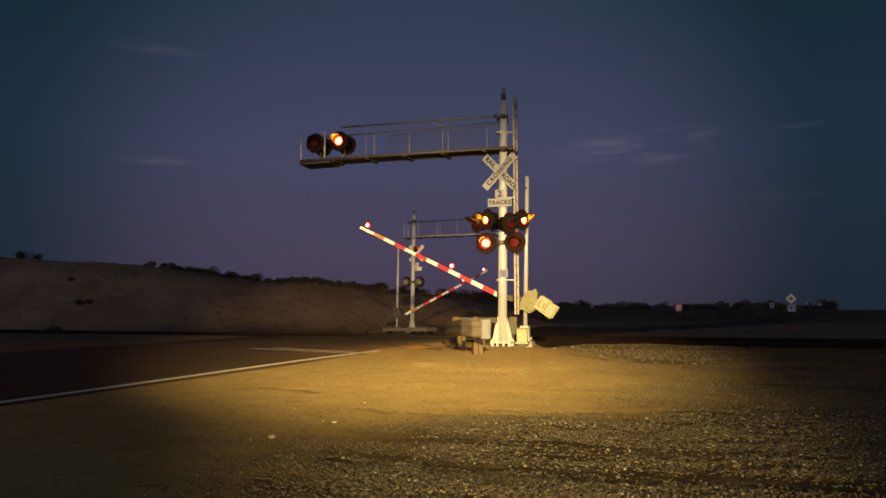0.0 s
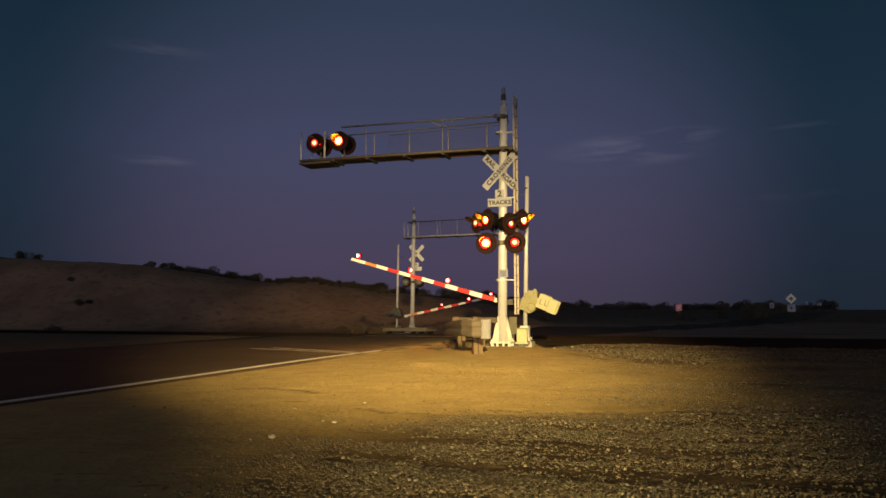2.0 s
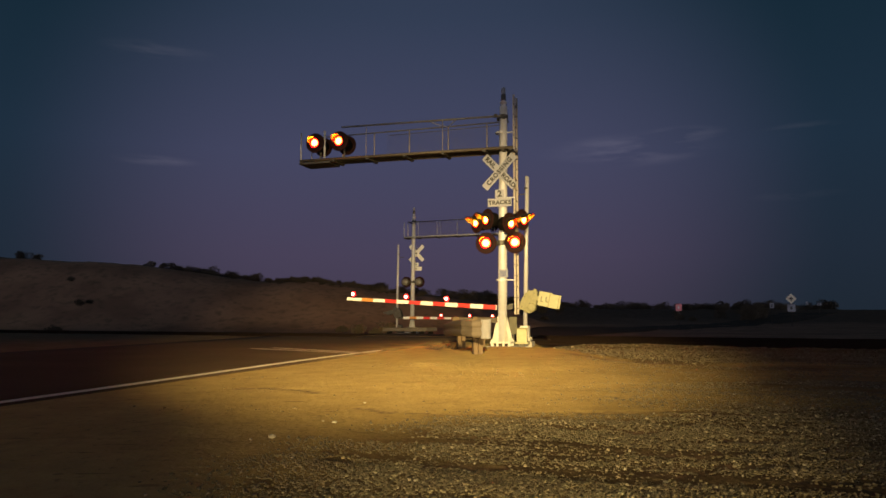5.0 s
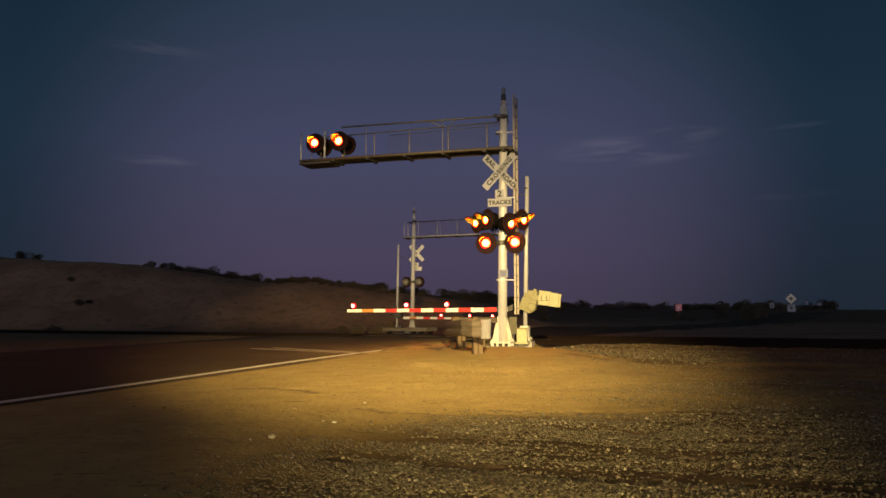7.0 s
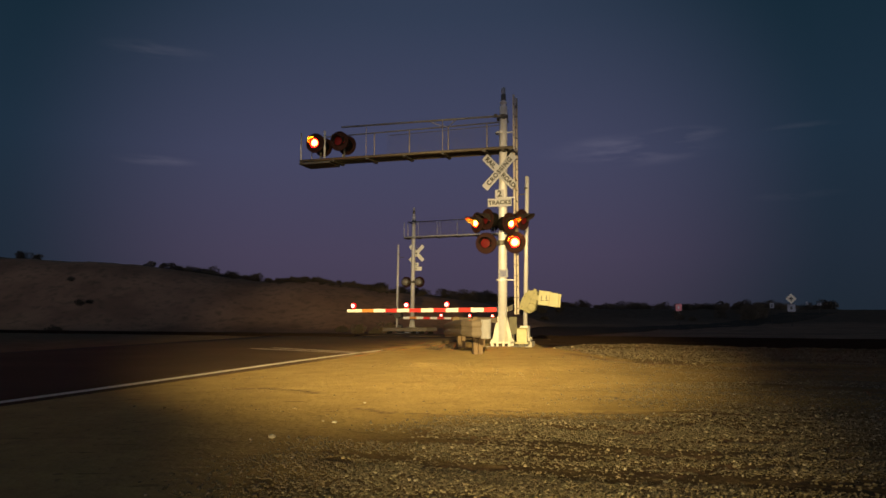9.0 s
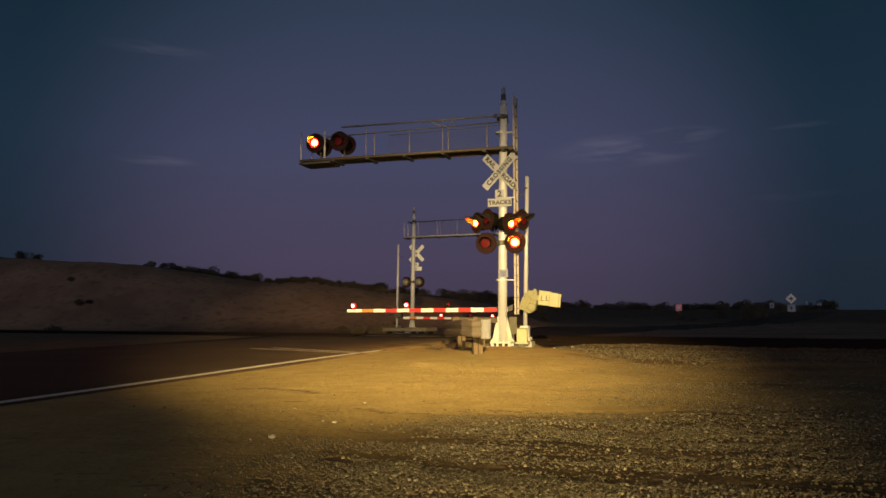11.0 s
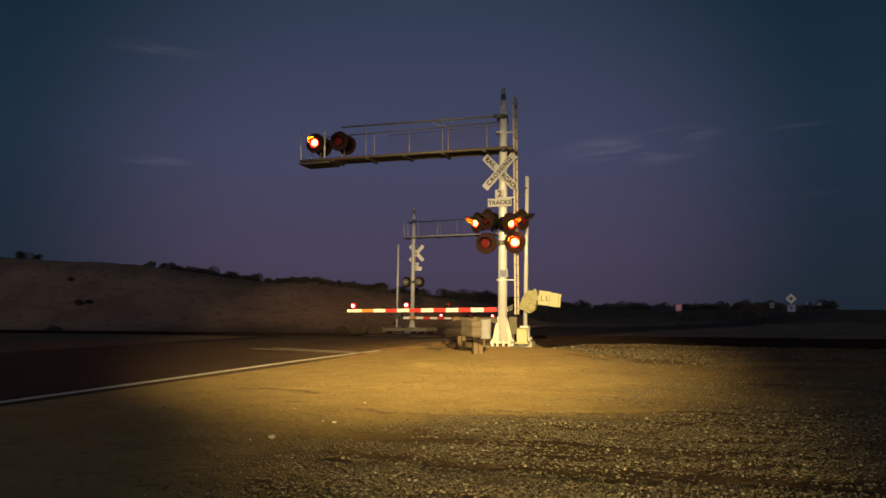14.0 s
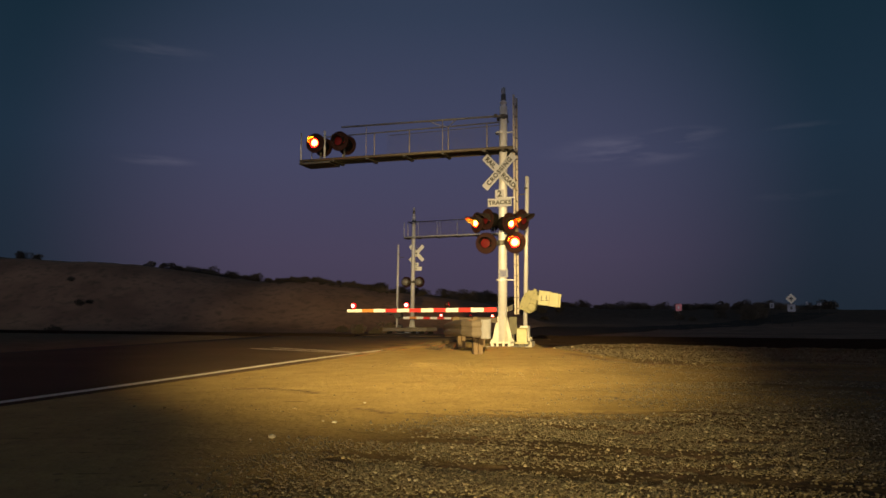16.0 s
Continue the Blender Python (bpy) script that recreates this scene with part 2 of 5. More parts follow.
def earth_material():
    """Packed sandy earth by the road, grey gravel on the turnout, dry grass on the far banks."""
    m, nt, p = nodes_of("sandy_earth")
    N, L = nt.nodes.new, nt.links.new
    tc = N("ShaderNodeTexCoord")

    def noise_tex(scale, detail=6, stretch=None):
        n = N("ShaderNodeTexNoise")
        n.inputs["Scale"].default_value, n.inputs["Detail"].default_value = scale, detail
        if stretch:
            mp = N("ShaderNodeMapping")
            mp.inputs["Rotation"].default_value = (0, 0, radians(18))
            mp.inputs["Scale"].default_value = stretch
            L(tc.outputs["Object"], mp.inputs[0])
            L(mp.outputs[0], n.inputs["Vector"])
        else:
            L(tc.outputs["Object"], n.inputs["Vector"])
        return n

    def mixed(f, a, b, kind="MIX"):
        x = N("ShaderNodeMix")
        x.data_type, x.blend_type = "RGBA", kind
        for key, v in (("Factor", f), ("A", a), ("B", b)):
            if isinstance(v, (tuple, float)):
                x.inputs[key].default_value = (*v, 1) if isinstance(v, tuple) else v
            else:
                L(v, x.inputs[key])
        return x.outputs["Result"]

    def ranged(v, a, b, c=0.0, d=1.0):
        r = N("ShaderNodeMapRange")
        for i, k in zip((1, 2, 3, 4), (a, b, c, d)):
            r.inputs[i].default_value = k
        L(v, r.inputs[0])
        return r.outputs[0]

    big, mid, fine, streak = noise_tex(0.25, 5), noise_tex(1.6, 6), noise_tex(40, 4), noise_tex(1.0, 6, (0.5, 4.0, 1.0))
    sand = mixed(ranged(mid.outputs[0], 0.35, 0.7), (0.440, 0.328, 0.132), (0.345, 0.250, 0.094))
    sand = mixed(ranged(streak.outputs[0], 0.52, 0.66, 0.0, 0.15), sand, (0.20, 0.14, 0.08))
    sand = mixed(ranged(fine.outputs[0], 0.45, 0.75, 0.0, 0.5), sand, (0.50, 0.365, 0.19))
    speck, clod = noise_tex(14, 5), noise_tex(5, 5)
    # thin drying cracks, here and there
    crack, warp, wadd = N("ShaderNodeTexVoronoi"), noise_tex(2.5, 4), N("ShaderNodeVectorMath")
    crack.feature = "DISTANCE_TO_EDGE"
    crack.inputs["Scale"].default_value = 0.75
    wadd.operation = "MULTIPLY_ADD"
    L(warp.outputs["Color"], wadd.inputs[0])
    wadd.inputs[1].default_value = (0.9, 0.5, 0.0)
    L(tc.outputs["Object"], wadd.inputs[2])
    L(wadd.outputs[0], crack.inputs["Vector"])
    line = ranged(crack.outputs["Distance"], 0.004, 0.020, 1.0, 0.0)
    some = ranged(noise_tex(0.7, 3).outputs[0], 0.50, 0.64, 0.0, 0.40)
    both = N("ShaderNodeMath")
    both.operation = "MULTIPLY"
    L(line, both.inputs[0])
    L(some, both.inputs[1])
    sand = mixed(both.outputs[0], sand, (0.10, 0.07, 0.04))
    sand = mixed(ranged(speck.outputs[0], 0.60, 0.67, 0.0, 0.6), sand, (0.17, 0.12, 0.065))
    sand = mixed(ranged(clod.outputs[0], 0.35, 0.65, 0.0, 0.35), sand, (0.26, 0.185, 0.095))
    # short dark scrapes, drawn out across the shoulder
    scrape = noise_tex(5.0, 4, (0.5, 2.6, 1.0))
    sand = mixed(ranged(scrape.outputs[0], 0.64, 0.68, 0.0, 0.55), sand, (0.13, 0.085, 0.04))
    att = N("ShaderNodeAttribute")
    att.attribute_name = "gravel"
    grit = mixed(ranged(fine.outputs[0], 0.3, 0.7), (0.052, 0.038, 0.022), (0.115, 0.087, 0.051))
    col = mixed(att.outputs["Fac"], sand, grit)
    att2 = N("ShaderNodeAttribute")
    att2.attribute_name = "grass"
    dry = mixed(ranged(big.outputs[0], 0.35, 0.65), (0.33, 0.20, 0.135), (0.215, 0.128, 0.088))
    dry = mixed(ranged(mid.outputs[0], 0.5, 0.7, 0.0, 0.6), dry, (0.10, 0.08, 0.05))
    col = mixed(att2.outputs["Fac"], col, dry)
    att3 = N("ShaderNodeAttribute")
    att3.attribute_name = "scrub"
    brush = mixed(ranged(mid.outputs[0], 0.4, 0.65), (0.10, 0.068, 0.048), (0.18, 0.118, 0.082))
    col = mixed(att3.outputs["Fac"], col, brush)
    L(col, p.inputs["Base Color"])
    p.inputs["Roughness"].default_value = 0.95
    p.inputs["Specular IOR Level"].default_value = 0.08
    b1, b2 = N("ShaderNodeBump"), N("ShaderNodeBump")
    b1.inputs["Strength"].default_value, b1.inputs["Distance"].default_value = 0.5, 0.012
    b2.inputs["Strength"].default_value, b2.inputs["Distance"].default_value = 0.3, 0.010
    L(fine.outputs[0], b1.inputs["Height"])
    L(streak.outputs[0], b2.inputs["Height"])
    L(b1.outputs[0], b2.inputs["Normal"])
    b3 = N("ShaderNodeBump")
    b3.inputs["Strength"].default_value, b3.inputs["Distance"].default_value = 0.55, 0.035
    L(speck.outputs[0], b3.inputs["Height"])
    L(b2.outputs[0], b3.inputs["Normal"])
    L(b3.outputs[0], p.inputs["Normal"])
    return m


EARTH = earth_material()
ASPHALT = surface("worn_asphalt", (0.085, 0.058, 0.039), (0.045, 0.032, 0.023), 0.9, 0.0, 0.5, 55, 0.5, 0.01, spec=0.12)


def dusty(material, dust):
    """Sandy dust carried on to the asphalt from the shoulder, thickest towards the crossing."""
    nt = material.node_tree
    N, L = nt.nodes.new, nt.links.new
    p = nt.nodes["Principled BSDF"]
    base = p.inputs["Base Color"].links[0].from_socket
    tc, n, mp, sep = N("ShaderNodeTexCoord"), N("ShaderNodeTexNoise"), N("ShaderNodeMapping"), N("ShaderNodeSeparateXYZ")
    mp.inputs["Rotation"].default_value = (0, 0, radians(18))
    L(tc.outputs["Object"], mp.inputs[0])
    L(mp.outputs[0], sep.inputs[0])
    n.inputs["Scale"].default_value, n.inputs["Detail"].default_value = 1.3, 7
    L(tc.outputs["Object"], n.inputs["Vector"])
    parts = []
    for sock, a, b in ((sep.outputs["X"], -8.5, -4.7), (sep.outputs["Y"], 10.5, 14.5), (sep.outputs["Y"], 34.0, 24.0), (n.outputs[0], 0.25, 0.60)):
        r = N("ShaderNodeMapRange")
        r.interpolation_type = "SMOOTHSTEP"
        r.inputs[1].default_value, r.inputs[2].default_value = a, b
        L(sock, r.inputs[0])
        parts.append(r.outputs[0])
    share, mix = parts[0], N("ShaderNodeMix")
    for sock in parts[1:]:
        mul = N("ShaderNodeMath")
        mul.operation = "MULTIPLY"
        L(share, mul.inputs[0])
        L(sock, mul.inputs[1])
        share = mul.outputs[0]
    mix.data_type = "RGBA"
    L(share, mix.inputs["Factor"])
    L(base, mix.inputs["A"])
    mix.inputs["B"].default_value = (*dust, 1)
    L(mix.outputs["Result"], p.inputs["Base Color"])


dusty(ASPHALT, (0.30, 0.215, 0.10))
ROAD_PAINT = surface("worn_white_road_paint", (0.78, 0.75, 0.68), (0.56, 0.52, 0.44), 0.7, 0.0, 3, 30, 0.25)
FADED_PAINT = surface("faded_road_paint", (0.55, 0.49, 0.40), (0.16, 0.13, 0.10), 0.8, 0.0, 4, 30, 0.25)
BALLAST = surface("dark_track_ballast", (0.105, 0.074, 0.058), (0.052, 0.038, 0.031), 0.95, 0.0, 4, 18, 0.9, 0.04, spec=0.1)

# ---------------------------------------------------------------- mesh helpers


def part(name, bm, material, parent=None, label="", smooth=False, m=None):
    """Links a bmesh as one mesh object under a thing or a part."""
    me = bpy.data.meshes.new(name)
    bm.normal_update()
    for f in bm.faces:
        f.smooth = smooth
    bm.to_mesh(me)
    bm.free()
    for k in (material if isinstance(material, (list, tuple)) else [material]):
        me.materials.append(k)
    ob = new(name, me)
    if parent:
        ob.parent = parent
    if m is not None:
        ob.matrix_basis = m
    if label:
        tagged(ob, label)
    return ob


def thing(name, label, category, m, group=""):
    ob = new(name)
    ob.empty_display_size = 0.2
    ob.matrix_basis = m
    return tagged(ob, label, category, group)


def box(bm, size, m=None, bevel=0.0):
    made = bmesh.ops.create_cube(bm, size=1.0, matrix=(m if m is not None else Matrix()) @ Matrix.Diagonal((*size, 1)))
    if bevel:
        es = list({e for v in made["verts"] for e in v.link_edges})
        bmesh.ops.bevel(bm, geom=es, offset=bevel, segments=2, affect="EDGES", profile=0.6)
    return bm


def tube(bm, a, b, r1, r2=None, sides=14, caps=True):
    a, b = Vector(a), Vector(b)
    q = (b - a).to_track_quat("Z", "Y").to_matrix().to_4x4()
    bmesh.ops.create_cone(bm, cap_ends=caps, cap_tris=False, segments=sides, radius1=r1, radius2=r1 if r2 is None else r2,
                          depth=(b - a).length, matrix=Matrix.Translation((a + b) / 2) @ q)
    return bm


def lathe(bm, rows, sides=28, axis="y", m=None):
    """A turned shape from rows of (along the axis, radius)."""
    rings = []
    for h, r in rows:
        ring = []
        for i in range(sides):
            a = 2 * math.pi * i / sides
            co = Vector((r * math.cos(a), h, r * math.sin(a))) if axis == "y" else Vector((r * math.cos(a), r * math.sin(a), h))
            ring.append(bm.verts.new(m @ co if m is not None else co))
        rings.append(ring)
    for lo, hi in zip(rings, rings[1:]):
        for i in range(sides):
            bm.faces.new((lo[i], lo[(i + 1) % sides], hi[(i + 1) % sides], hi[i]))
    bmesh.ops.recalc_face_normals(bm, faces=bm.faces)
    return bm


def prism(bm, outline, depth, m=None):
    """A flat outline in x and z, thickened along y."""
    m = m if m is not None else Matrix()
    lo = [bm.verts.new(m @ Vector((x, -depth / 2, z))) for x, z in outline]
    hi = [bm.verts.new(m @ Vector((x, depth / 2, z))) for x, z in outline]
    bm.faces.new(lo)
    bm.faces.new(hi[::-1])
    for i in range(len(lo)):
        j = (i + 1) % len(lo)
        bm.faces.new((lo[j], lo[i], hi[i], hi[j]))
    bmesh.ops.recalc_face_normals(bm, faces=bm.faces)
    return bm


def writing(text, size, m, parent, material=None, spacing=1.0):
    """Raised letters on a sign, facing -y."""
    cu = bpy.data.curves.new("lettering", "FONT")
    cu.body, cu.size, cu.align_x, cu.align_y, cu.extrude, cu.space_character, cu.offset = text, size, "CENTER", "CENTER", 0.0015, spacing, size * 0.048
    cu.materials.append(material or INK)
    ob = new("lettering", cu)
    ob.parent = parent
    ob.matrix_basis = m @ pose(0, 0, 0, 90, 0, 0)
    return ob


def BM():
    return bmesh.new()


def along(u, v, z=0.0):
    """A place by the mast's axes: u metres to the right of the road, v along it."""
    return MAST + (pose(0, 0, 0, 0, 0, TURN) @ Vector((u, v, 0))) + Vector((0, 0, z))


# ---------------------------------------------------------------- ground, road, tracks


def smooth_step(a, b, x):
    t = np.clip((x - a) / (b - a), 0, 1)
    return t * t * (3 - 2 * t)


def wave(x, y, seed, freq, octaves=4):
    """A cheap smooth noise in -1..1 for whole arrays."""
    r = np.random.RandomState(seed)
    out, amp, total = np.zeros_like(x), 1.0, 0.0
    for _ in range(octaves):
        for _ in range(4):
            a, p = r.uniform(0, 2 * np.pi), r.uniform(0, 2 * np.pi)
            k = freq * r.uniform(0.7, 1.4)
            out = out + amp * np.sin(k * (x * np.cos(a) + y * np.sin(a)) + p + 1.7 * np.sin(0.6 * k * (x * np.sin(a) - y * np.cos(a)) + p * 2))
        total += amp * 2.0
        amp *= 0.55
        freq *= 2.1
    return out / total


CT, ST = math.cos(radians(18)), math.sin(radians(18))


def road_axes(x, y):
    dx, dy = x - MAST.x, y - MAST.y
    return dx * CT - dy * ST, dx * ST + dy * CT


def gravel_share(x, y):
    """How stony the ground is: the near turnout, its far edge, and the shoulder of the berm."""
    wob = 0.45 * wave(x, y, 3, 1.3)
    near = smooth_step(-0.9, 0.9, x * 0.95 + 0.82 + wob - 0.55 * np.maximum(y - 4.0, 0)) * smooth_step(6.5, 5.3, y - 0.10 * x + wob)
    right = smooth_step(1.3, 4.2, x - 0.06 * (y - 8) + wob) * 0.85 * (0.80 + 0.45 * wave(x * 0.5, y * 2.0, 9, 1.5)) * smooth_step(19.5, 17, y + 0.6 * x - 4)
    berm = shelf(x, y)
    return np.clip(np.maximum(np.maximum(near, right), berm), 0, 1)


def shelf(x, y):
    """The band of coarse stones that slopes down from the berm's edge."""
    front = 11.5 + 3.6 * smooth_step(3.7, 2.4, x) + 0.25 * wave(x, y, 41, 1.8) - 0.5 * np.maximum(x - 5.5, 0)
    return smooth_step(-0.25, 0.35, y - front) * smooth_step(0.15, -0.15, berm_line(x, y)) * smooth_step(2.5, 3.2, x)


def berm_line(x, y):
    """Metres past the berm's edge, which runs from the gate out to the right."""
    dx, dy = x - 2.48, y - 20.0
    return (dx * 4.35 + dy * 6.18) / 7.557


# old wheel ruts and washed cracks: start, end, depth
GROOVES = [(-0.81, 6.35, -0.38, 6.00, 0.030), (-0.38, 6.00, 0.25, 5.91, 0.020), (-2.42, 8.10, -1.81, 7.96, 0.030), (-1.81, 7.96, -1.26, 7.44, 0.040),
           (-0.72, 4.11, -0.45, 4.04, 0.022), (-0.24, 5.08, 0.00, 5.01, 0.025), (1.27, 4.73, 1.95, 4.69, 0.045), (1.96, 4.71, 2.33, 4.67, 0.028),
           (1.90, 4.13, 2.56, 4.11, 0.022), (2.91, 6.04, 3.30, 5.66, 0.028), (1.38, 6.04, 1.98, 6.04, 0.026), (2.40, 14.2, 3.06, 12.56, 0.08),
           (3.06, 12.56, 3.72, 11.55, 0.13), (3.72, 11.55, 4.75, 10.95, 0.13)]


def old_wheel_marks():
    """Short broken wheel marks across the turnout."""
    r = random.Random(23)
    out = []
    for k in range(34):
        y = 3.5 + 2.75 * (k + r.uniform(0, 1)) / 34
        x = r.uniform(-0.35 + 0.25 * max(0.0, y - 4.5), 0.62 * y - 0.4)
        out.append((x, y, x + r.uniform(0.28, 0.8), y - r.uniform(0.0, 0.07), r.uniform(0.016, 0.040)))
    return out


GROOVES += old_wheel_marks()


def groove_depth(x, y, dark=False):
    """Relief of the old ruts and cracks; or their shade, painted into the ground's colour."""
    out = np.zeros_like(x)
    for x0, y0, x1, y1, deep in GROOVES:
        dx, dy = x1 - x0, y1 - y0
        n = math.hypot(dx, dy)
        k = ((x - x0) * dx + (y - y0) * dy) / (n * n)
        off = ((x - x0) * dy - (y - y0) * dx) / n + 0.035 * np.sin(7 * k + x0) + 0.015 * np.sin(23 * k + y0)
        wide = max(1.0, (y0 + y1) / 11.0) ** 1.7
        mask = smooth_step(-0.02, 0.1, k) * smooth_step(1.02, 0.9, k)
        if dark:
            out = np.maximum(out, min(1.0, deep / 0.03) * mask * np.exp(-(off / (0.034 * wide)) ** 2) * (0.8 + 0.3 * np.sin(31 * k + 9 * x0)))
        else:
            out = out + (0.6 if y0 < 5.8 else 0.3) * deep * mask * (-np.exp(-(off / (0.05 * wide)) ** 2) + 0.2 * np.exp(-((off + 0.11 * wide) / (0.06 * wide)) ** 2))
    return out


def height(x, y):
    u, v = road_axes(x, y)
    road = smooth_step(2.2, 0.2, np.maximum(np.maximum(-9.2 - u, u + 1.2), 0))
    near = smooth_step(24, 14, y)
    stony = gravel_share(x, y)
    ruts = (0.006 + 0.013 * stony) * wave(u * 0.30, v * 2.6, 21, 1.6) + (0.005 + 0.007 * stony) * wave(x, y, 5, 2.6)
    h = ruts * near * (1 - road)
    h = h + groove_depth(x, y)
    berm = berm_line(x, y)
    side = smooth_step(2.6, 3.8, x)
    h = h + 0.015 * shelf(x, y) - 0.05 * side * smooth_step(13.0, 17.0, y)
    h = h + side * (0.055 * smooth_step(0.9, 0.15, np.abs(berm + 0.45)) + 0.015 * wave(x, y, 8, 5.0) * smooth_step(1.0, 0.2, np.abs(berm + 0.5)))
    h = h - side * 0.40 * smooth_step(0.0, 1.3, berm) * smooth_step(26, 20, v + 18)
    # low mound round the rail and the mast
    h = h + (0.05 * np.exp(-(((x - 0.8) / 1.5) ** 2 + ((y - 15.6) / 2.2) ** 2)) - 0.30 * np.exp(-(((x - 1.75) / 1.7) ** 2 + ((y - 19.7) / 2.2) ** 2))) * (1 - road)
    h = h - 0.16 * np.exp(-(((x - 1.75) / 0.8) ** 2 + ((y - 19.2) / 1.3) ** 2))
    ring = np.hypot((x - 1.0) / 1.95, (y - 14.0) / 3.9) + 0.05 * wave(x, y, 61, 2.4)
    h = h + 0.035 * smooth_step(1.06, 0.90, ring) * (1 - road) * smooth_step(3.4, 2.4, x)
    # the land falls gently to the tracks and the far side
    h = h - 0.26 * road * smooth_step(2.2, 9.0, v) - 0.50 * (1 - road) * smooth_step(2.2, 5.2, v) - (0.14 + 0.14 * road) * smooth_step(13.5, 20.0, v)
    h = h - 0.03 * road
    # cut bank on the far side, lowest where the road goes on
    crest = np.clip(1.72 - 0.103 * x + 0.62 * np.exp(-((x + 31) / 10.5) ** 2) + 0.60 * smooth_step(-6, -14, x) + 1.12 * smooth_step(-20, -8, x) * smooth_step(12, 4, x), 0, 9.0)
    rough = 1 + 0.03 * wave(x, y, 11, 0.10)
    h = h + crest * rough * smooth_step(52, 68, y) * smooth_step(18, 2, x)
    # rising scrub land behind it
    back = np.clip(4.2 - 0.078 * np.clip(x, -48, 30), 1.6, 20)
    h = h + np.maximum(back * (1 + 0.06 * wave(x, y, 12, 0.05)) - crest * smooth_step(18, 2, x) + 0.16, 0) * smooth_step(84, 135, y)
    h = h + 0.12 * wave(x, y, 14, 0.5) * smooth_step(45, 60, y)
    return h


def build_ground():
    rad = np.concatenate([np.linspace(1.2, 9, 150)[:-1], np.linspace(9, 24, 130)[:-1], np.geomspace(24, 150, 110)[:-1], np.geomspace(150, 4200, 30)])
    fine = np.radians(np.linspace(-44, 44, 240))
    rest = np.radians(np.linspace(44, 316, 60))[1:-1]
    ang = np.concatenate([fine, rest])
    A, R = np.meshgrid(ang, rad)
    X, Y = R * np.sin(A), R * np.cos(A)
    Z = height(X, Y)
    nr, na = X.shape
    verts = [(0.0, 0.0, 0.0)] + list(zip(X.ravel().tolist(), Y.ravel().tolist(), Z.ravel().tolist()))
    faces = []
    for j in range(na):
        faces.append((0, 1 + (j + 1) % na, 1 + j))
    for i in range(nr - 1):
        for j in range(na):
            k = (j + 1) % na
            faces.append((1 + i * na + j, 1 + i * na + k, 1 + (i + 1) * na + k, 1 + (i + 1) * na + j))
    me = bpy.data.meshes.new("ground")
    me.from_pydata(verts, [], faces)
    g = np.concatenate([[0.8], gravel_share(X, Y).ravel()])
    u, v = road_axes(X, Y)
    q = np.concatenate([[0.0], (smooth_step(11, 24, v + 2.0 * wave(X, Y, 31, 0.3)) * smooth_step(-1, 2.5, np.abs(u + 5.2) - 5 + 6 * smooth_step(18, 22, v))).ravel()])
    # scrub tone: far land, behind the berm, left verge, and shade painted in grooves
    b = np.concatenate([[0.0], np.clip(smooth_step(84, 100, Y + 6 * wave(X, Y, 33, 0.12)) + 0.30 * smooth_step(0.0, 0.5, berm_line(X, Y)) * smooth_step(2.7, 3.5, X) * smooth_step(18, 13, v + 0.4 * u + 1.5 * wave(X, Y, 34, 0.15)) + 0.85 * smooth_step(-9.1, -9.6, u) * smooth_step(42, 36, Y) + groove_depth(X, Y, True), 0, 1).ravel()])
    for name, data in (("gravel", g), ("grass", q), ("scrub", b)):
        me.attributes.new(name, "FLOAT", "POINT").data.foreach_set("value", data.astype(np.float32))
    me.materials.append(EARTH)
    me.polygons.foreach_set("use_smooth", [True] * len(me.polygons))
    ob = new("ground", me)
    ob["kind"] = "structure"
    return tagged(ob, "sandy roadside earth with grey gravel and dry banks", "ground", kind="structure")


def road_bend(v):
    """The road swings to the right beyond the tracks, then runs straight on."""
    k = min(max(0.0, v - 12.0), 33.0)
    return 0.006 * k * k + 0.396 * max(0.0, v - 45.0)


def sheet(name, us, vs, lift, material, label, category, skew=0.0, parent=None, depth=0.0, sway=0.0):
    """A strip that follows the land, by the road's own axes."""
    bm = BM()
    grid = []
    for v in vs:
        row = []
        for u in us:
            p = along(u + road_bend(v) - sway * math.exp(-((v + 7.5) / 4.0) ** 2), v + skew * (u - us[0]))
            z = float(height(np.array([p.x]), np.array([p.y]))[0]) + lift
            row.append(bm.verts.new((p.x, p.y, z)))
        grid.append(row)
    for a, b in zip(grid, grid[1:]):
        for i in range(len(us) - 1):
            bm.faces.new((a[i], a[i + 1], b[i + 1], b[i]))
    if depth:
        ring = [e for e in bm.edges if e.is_boundary]
        ext = bmesh.ops.extrude_edge_only(bm, edges=ring)
        for w in [g for g in ext["geom"] if isinstance(g, bmesh.types.BMVert)]:
            w.co.z -= depth
    bmesh.ops.recalc_face_normals(bm, faces=bm.faces)
    ob = part(name, bm, material, parent, smooth=True)
    if parent is None:
        tagged(ob, label, category, kind="structure")
    return ob


def spaced(a, b, step):
    return list(np.linspace(a, b, max(2, int(abs(b - a) / step) + 1)))


def build_road():
    road = sheet("road", spaced(-9.1, -1.485, 0.6), spaced(-26, 110, 0.8), 0.020, ASPHALT, "worn dark asphalt two-lane road over the railway", "road", depth=0.10)
    sheet("edge_line", [-1.67, -1.515], spaced(-24, -4.75, 0.6), 0.024, ROAD_PAINT, "", "", parent=road, sway=0.165)
    sheet("stop_line", spaced(-4.9, -1.68, 0.4), [-5.05, -4.85], 0.0245, FADED_PAINT, "", "", skew=-0.30, parent=road)
    sheet("stop_line", spaced(-4.6, -1.68, 0.4), [-4.62, -4.42], 0.0245, FADED_PAINT, "", "", skew=-0.40, parent=road)


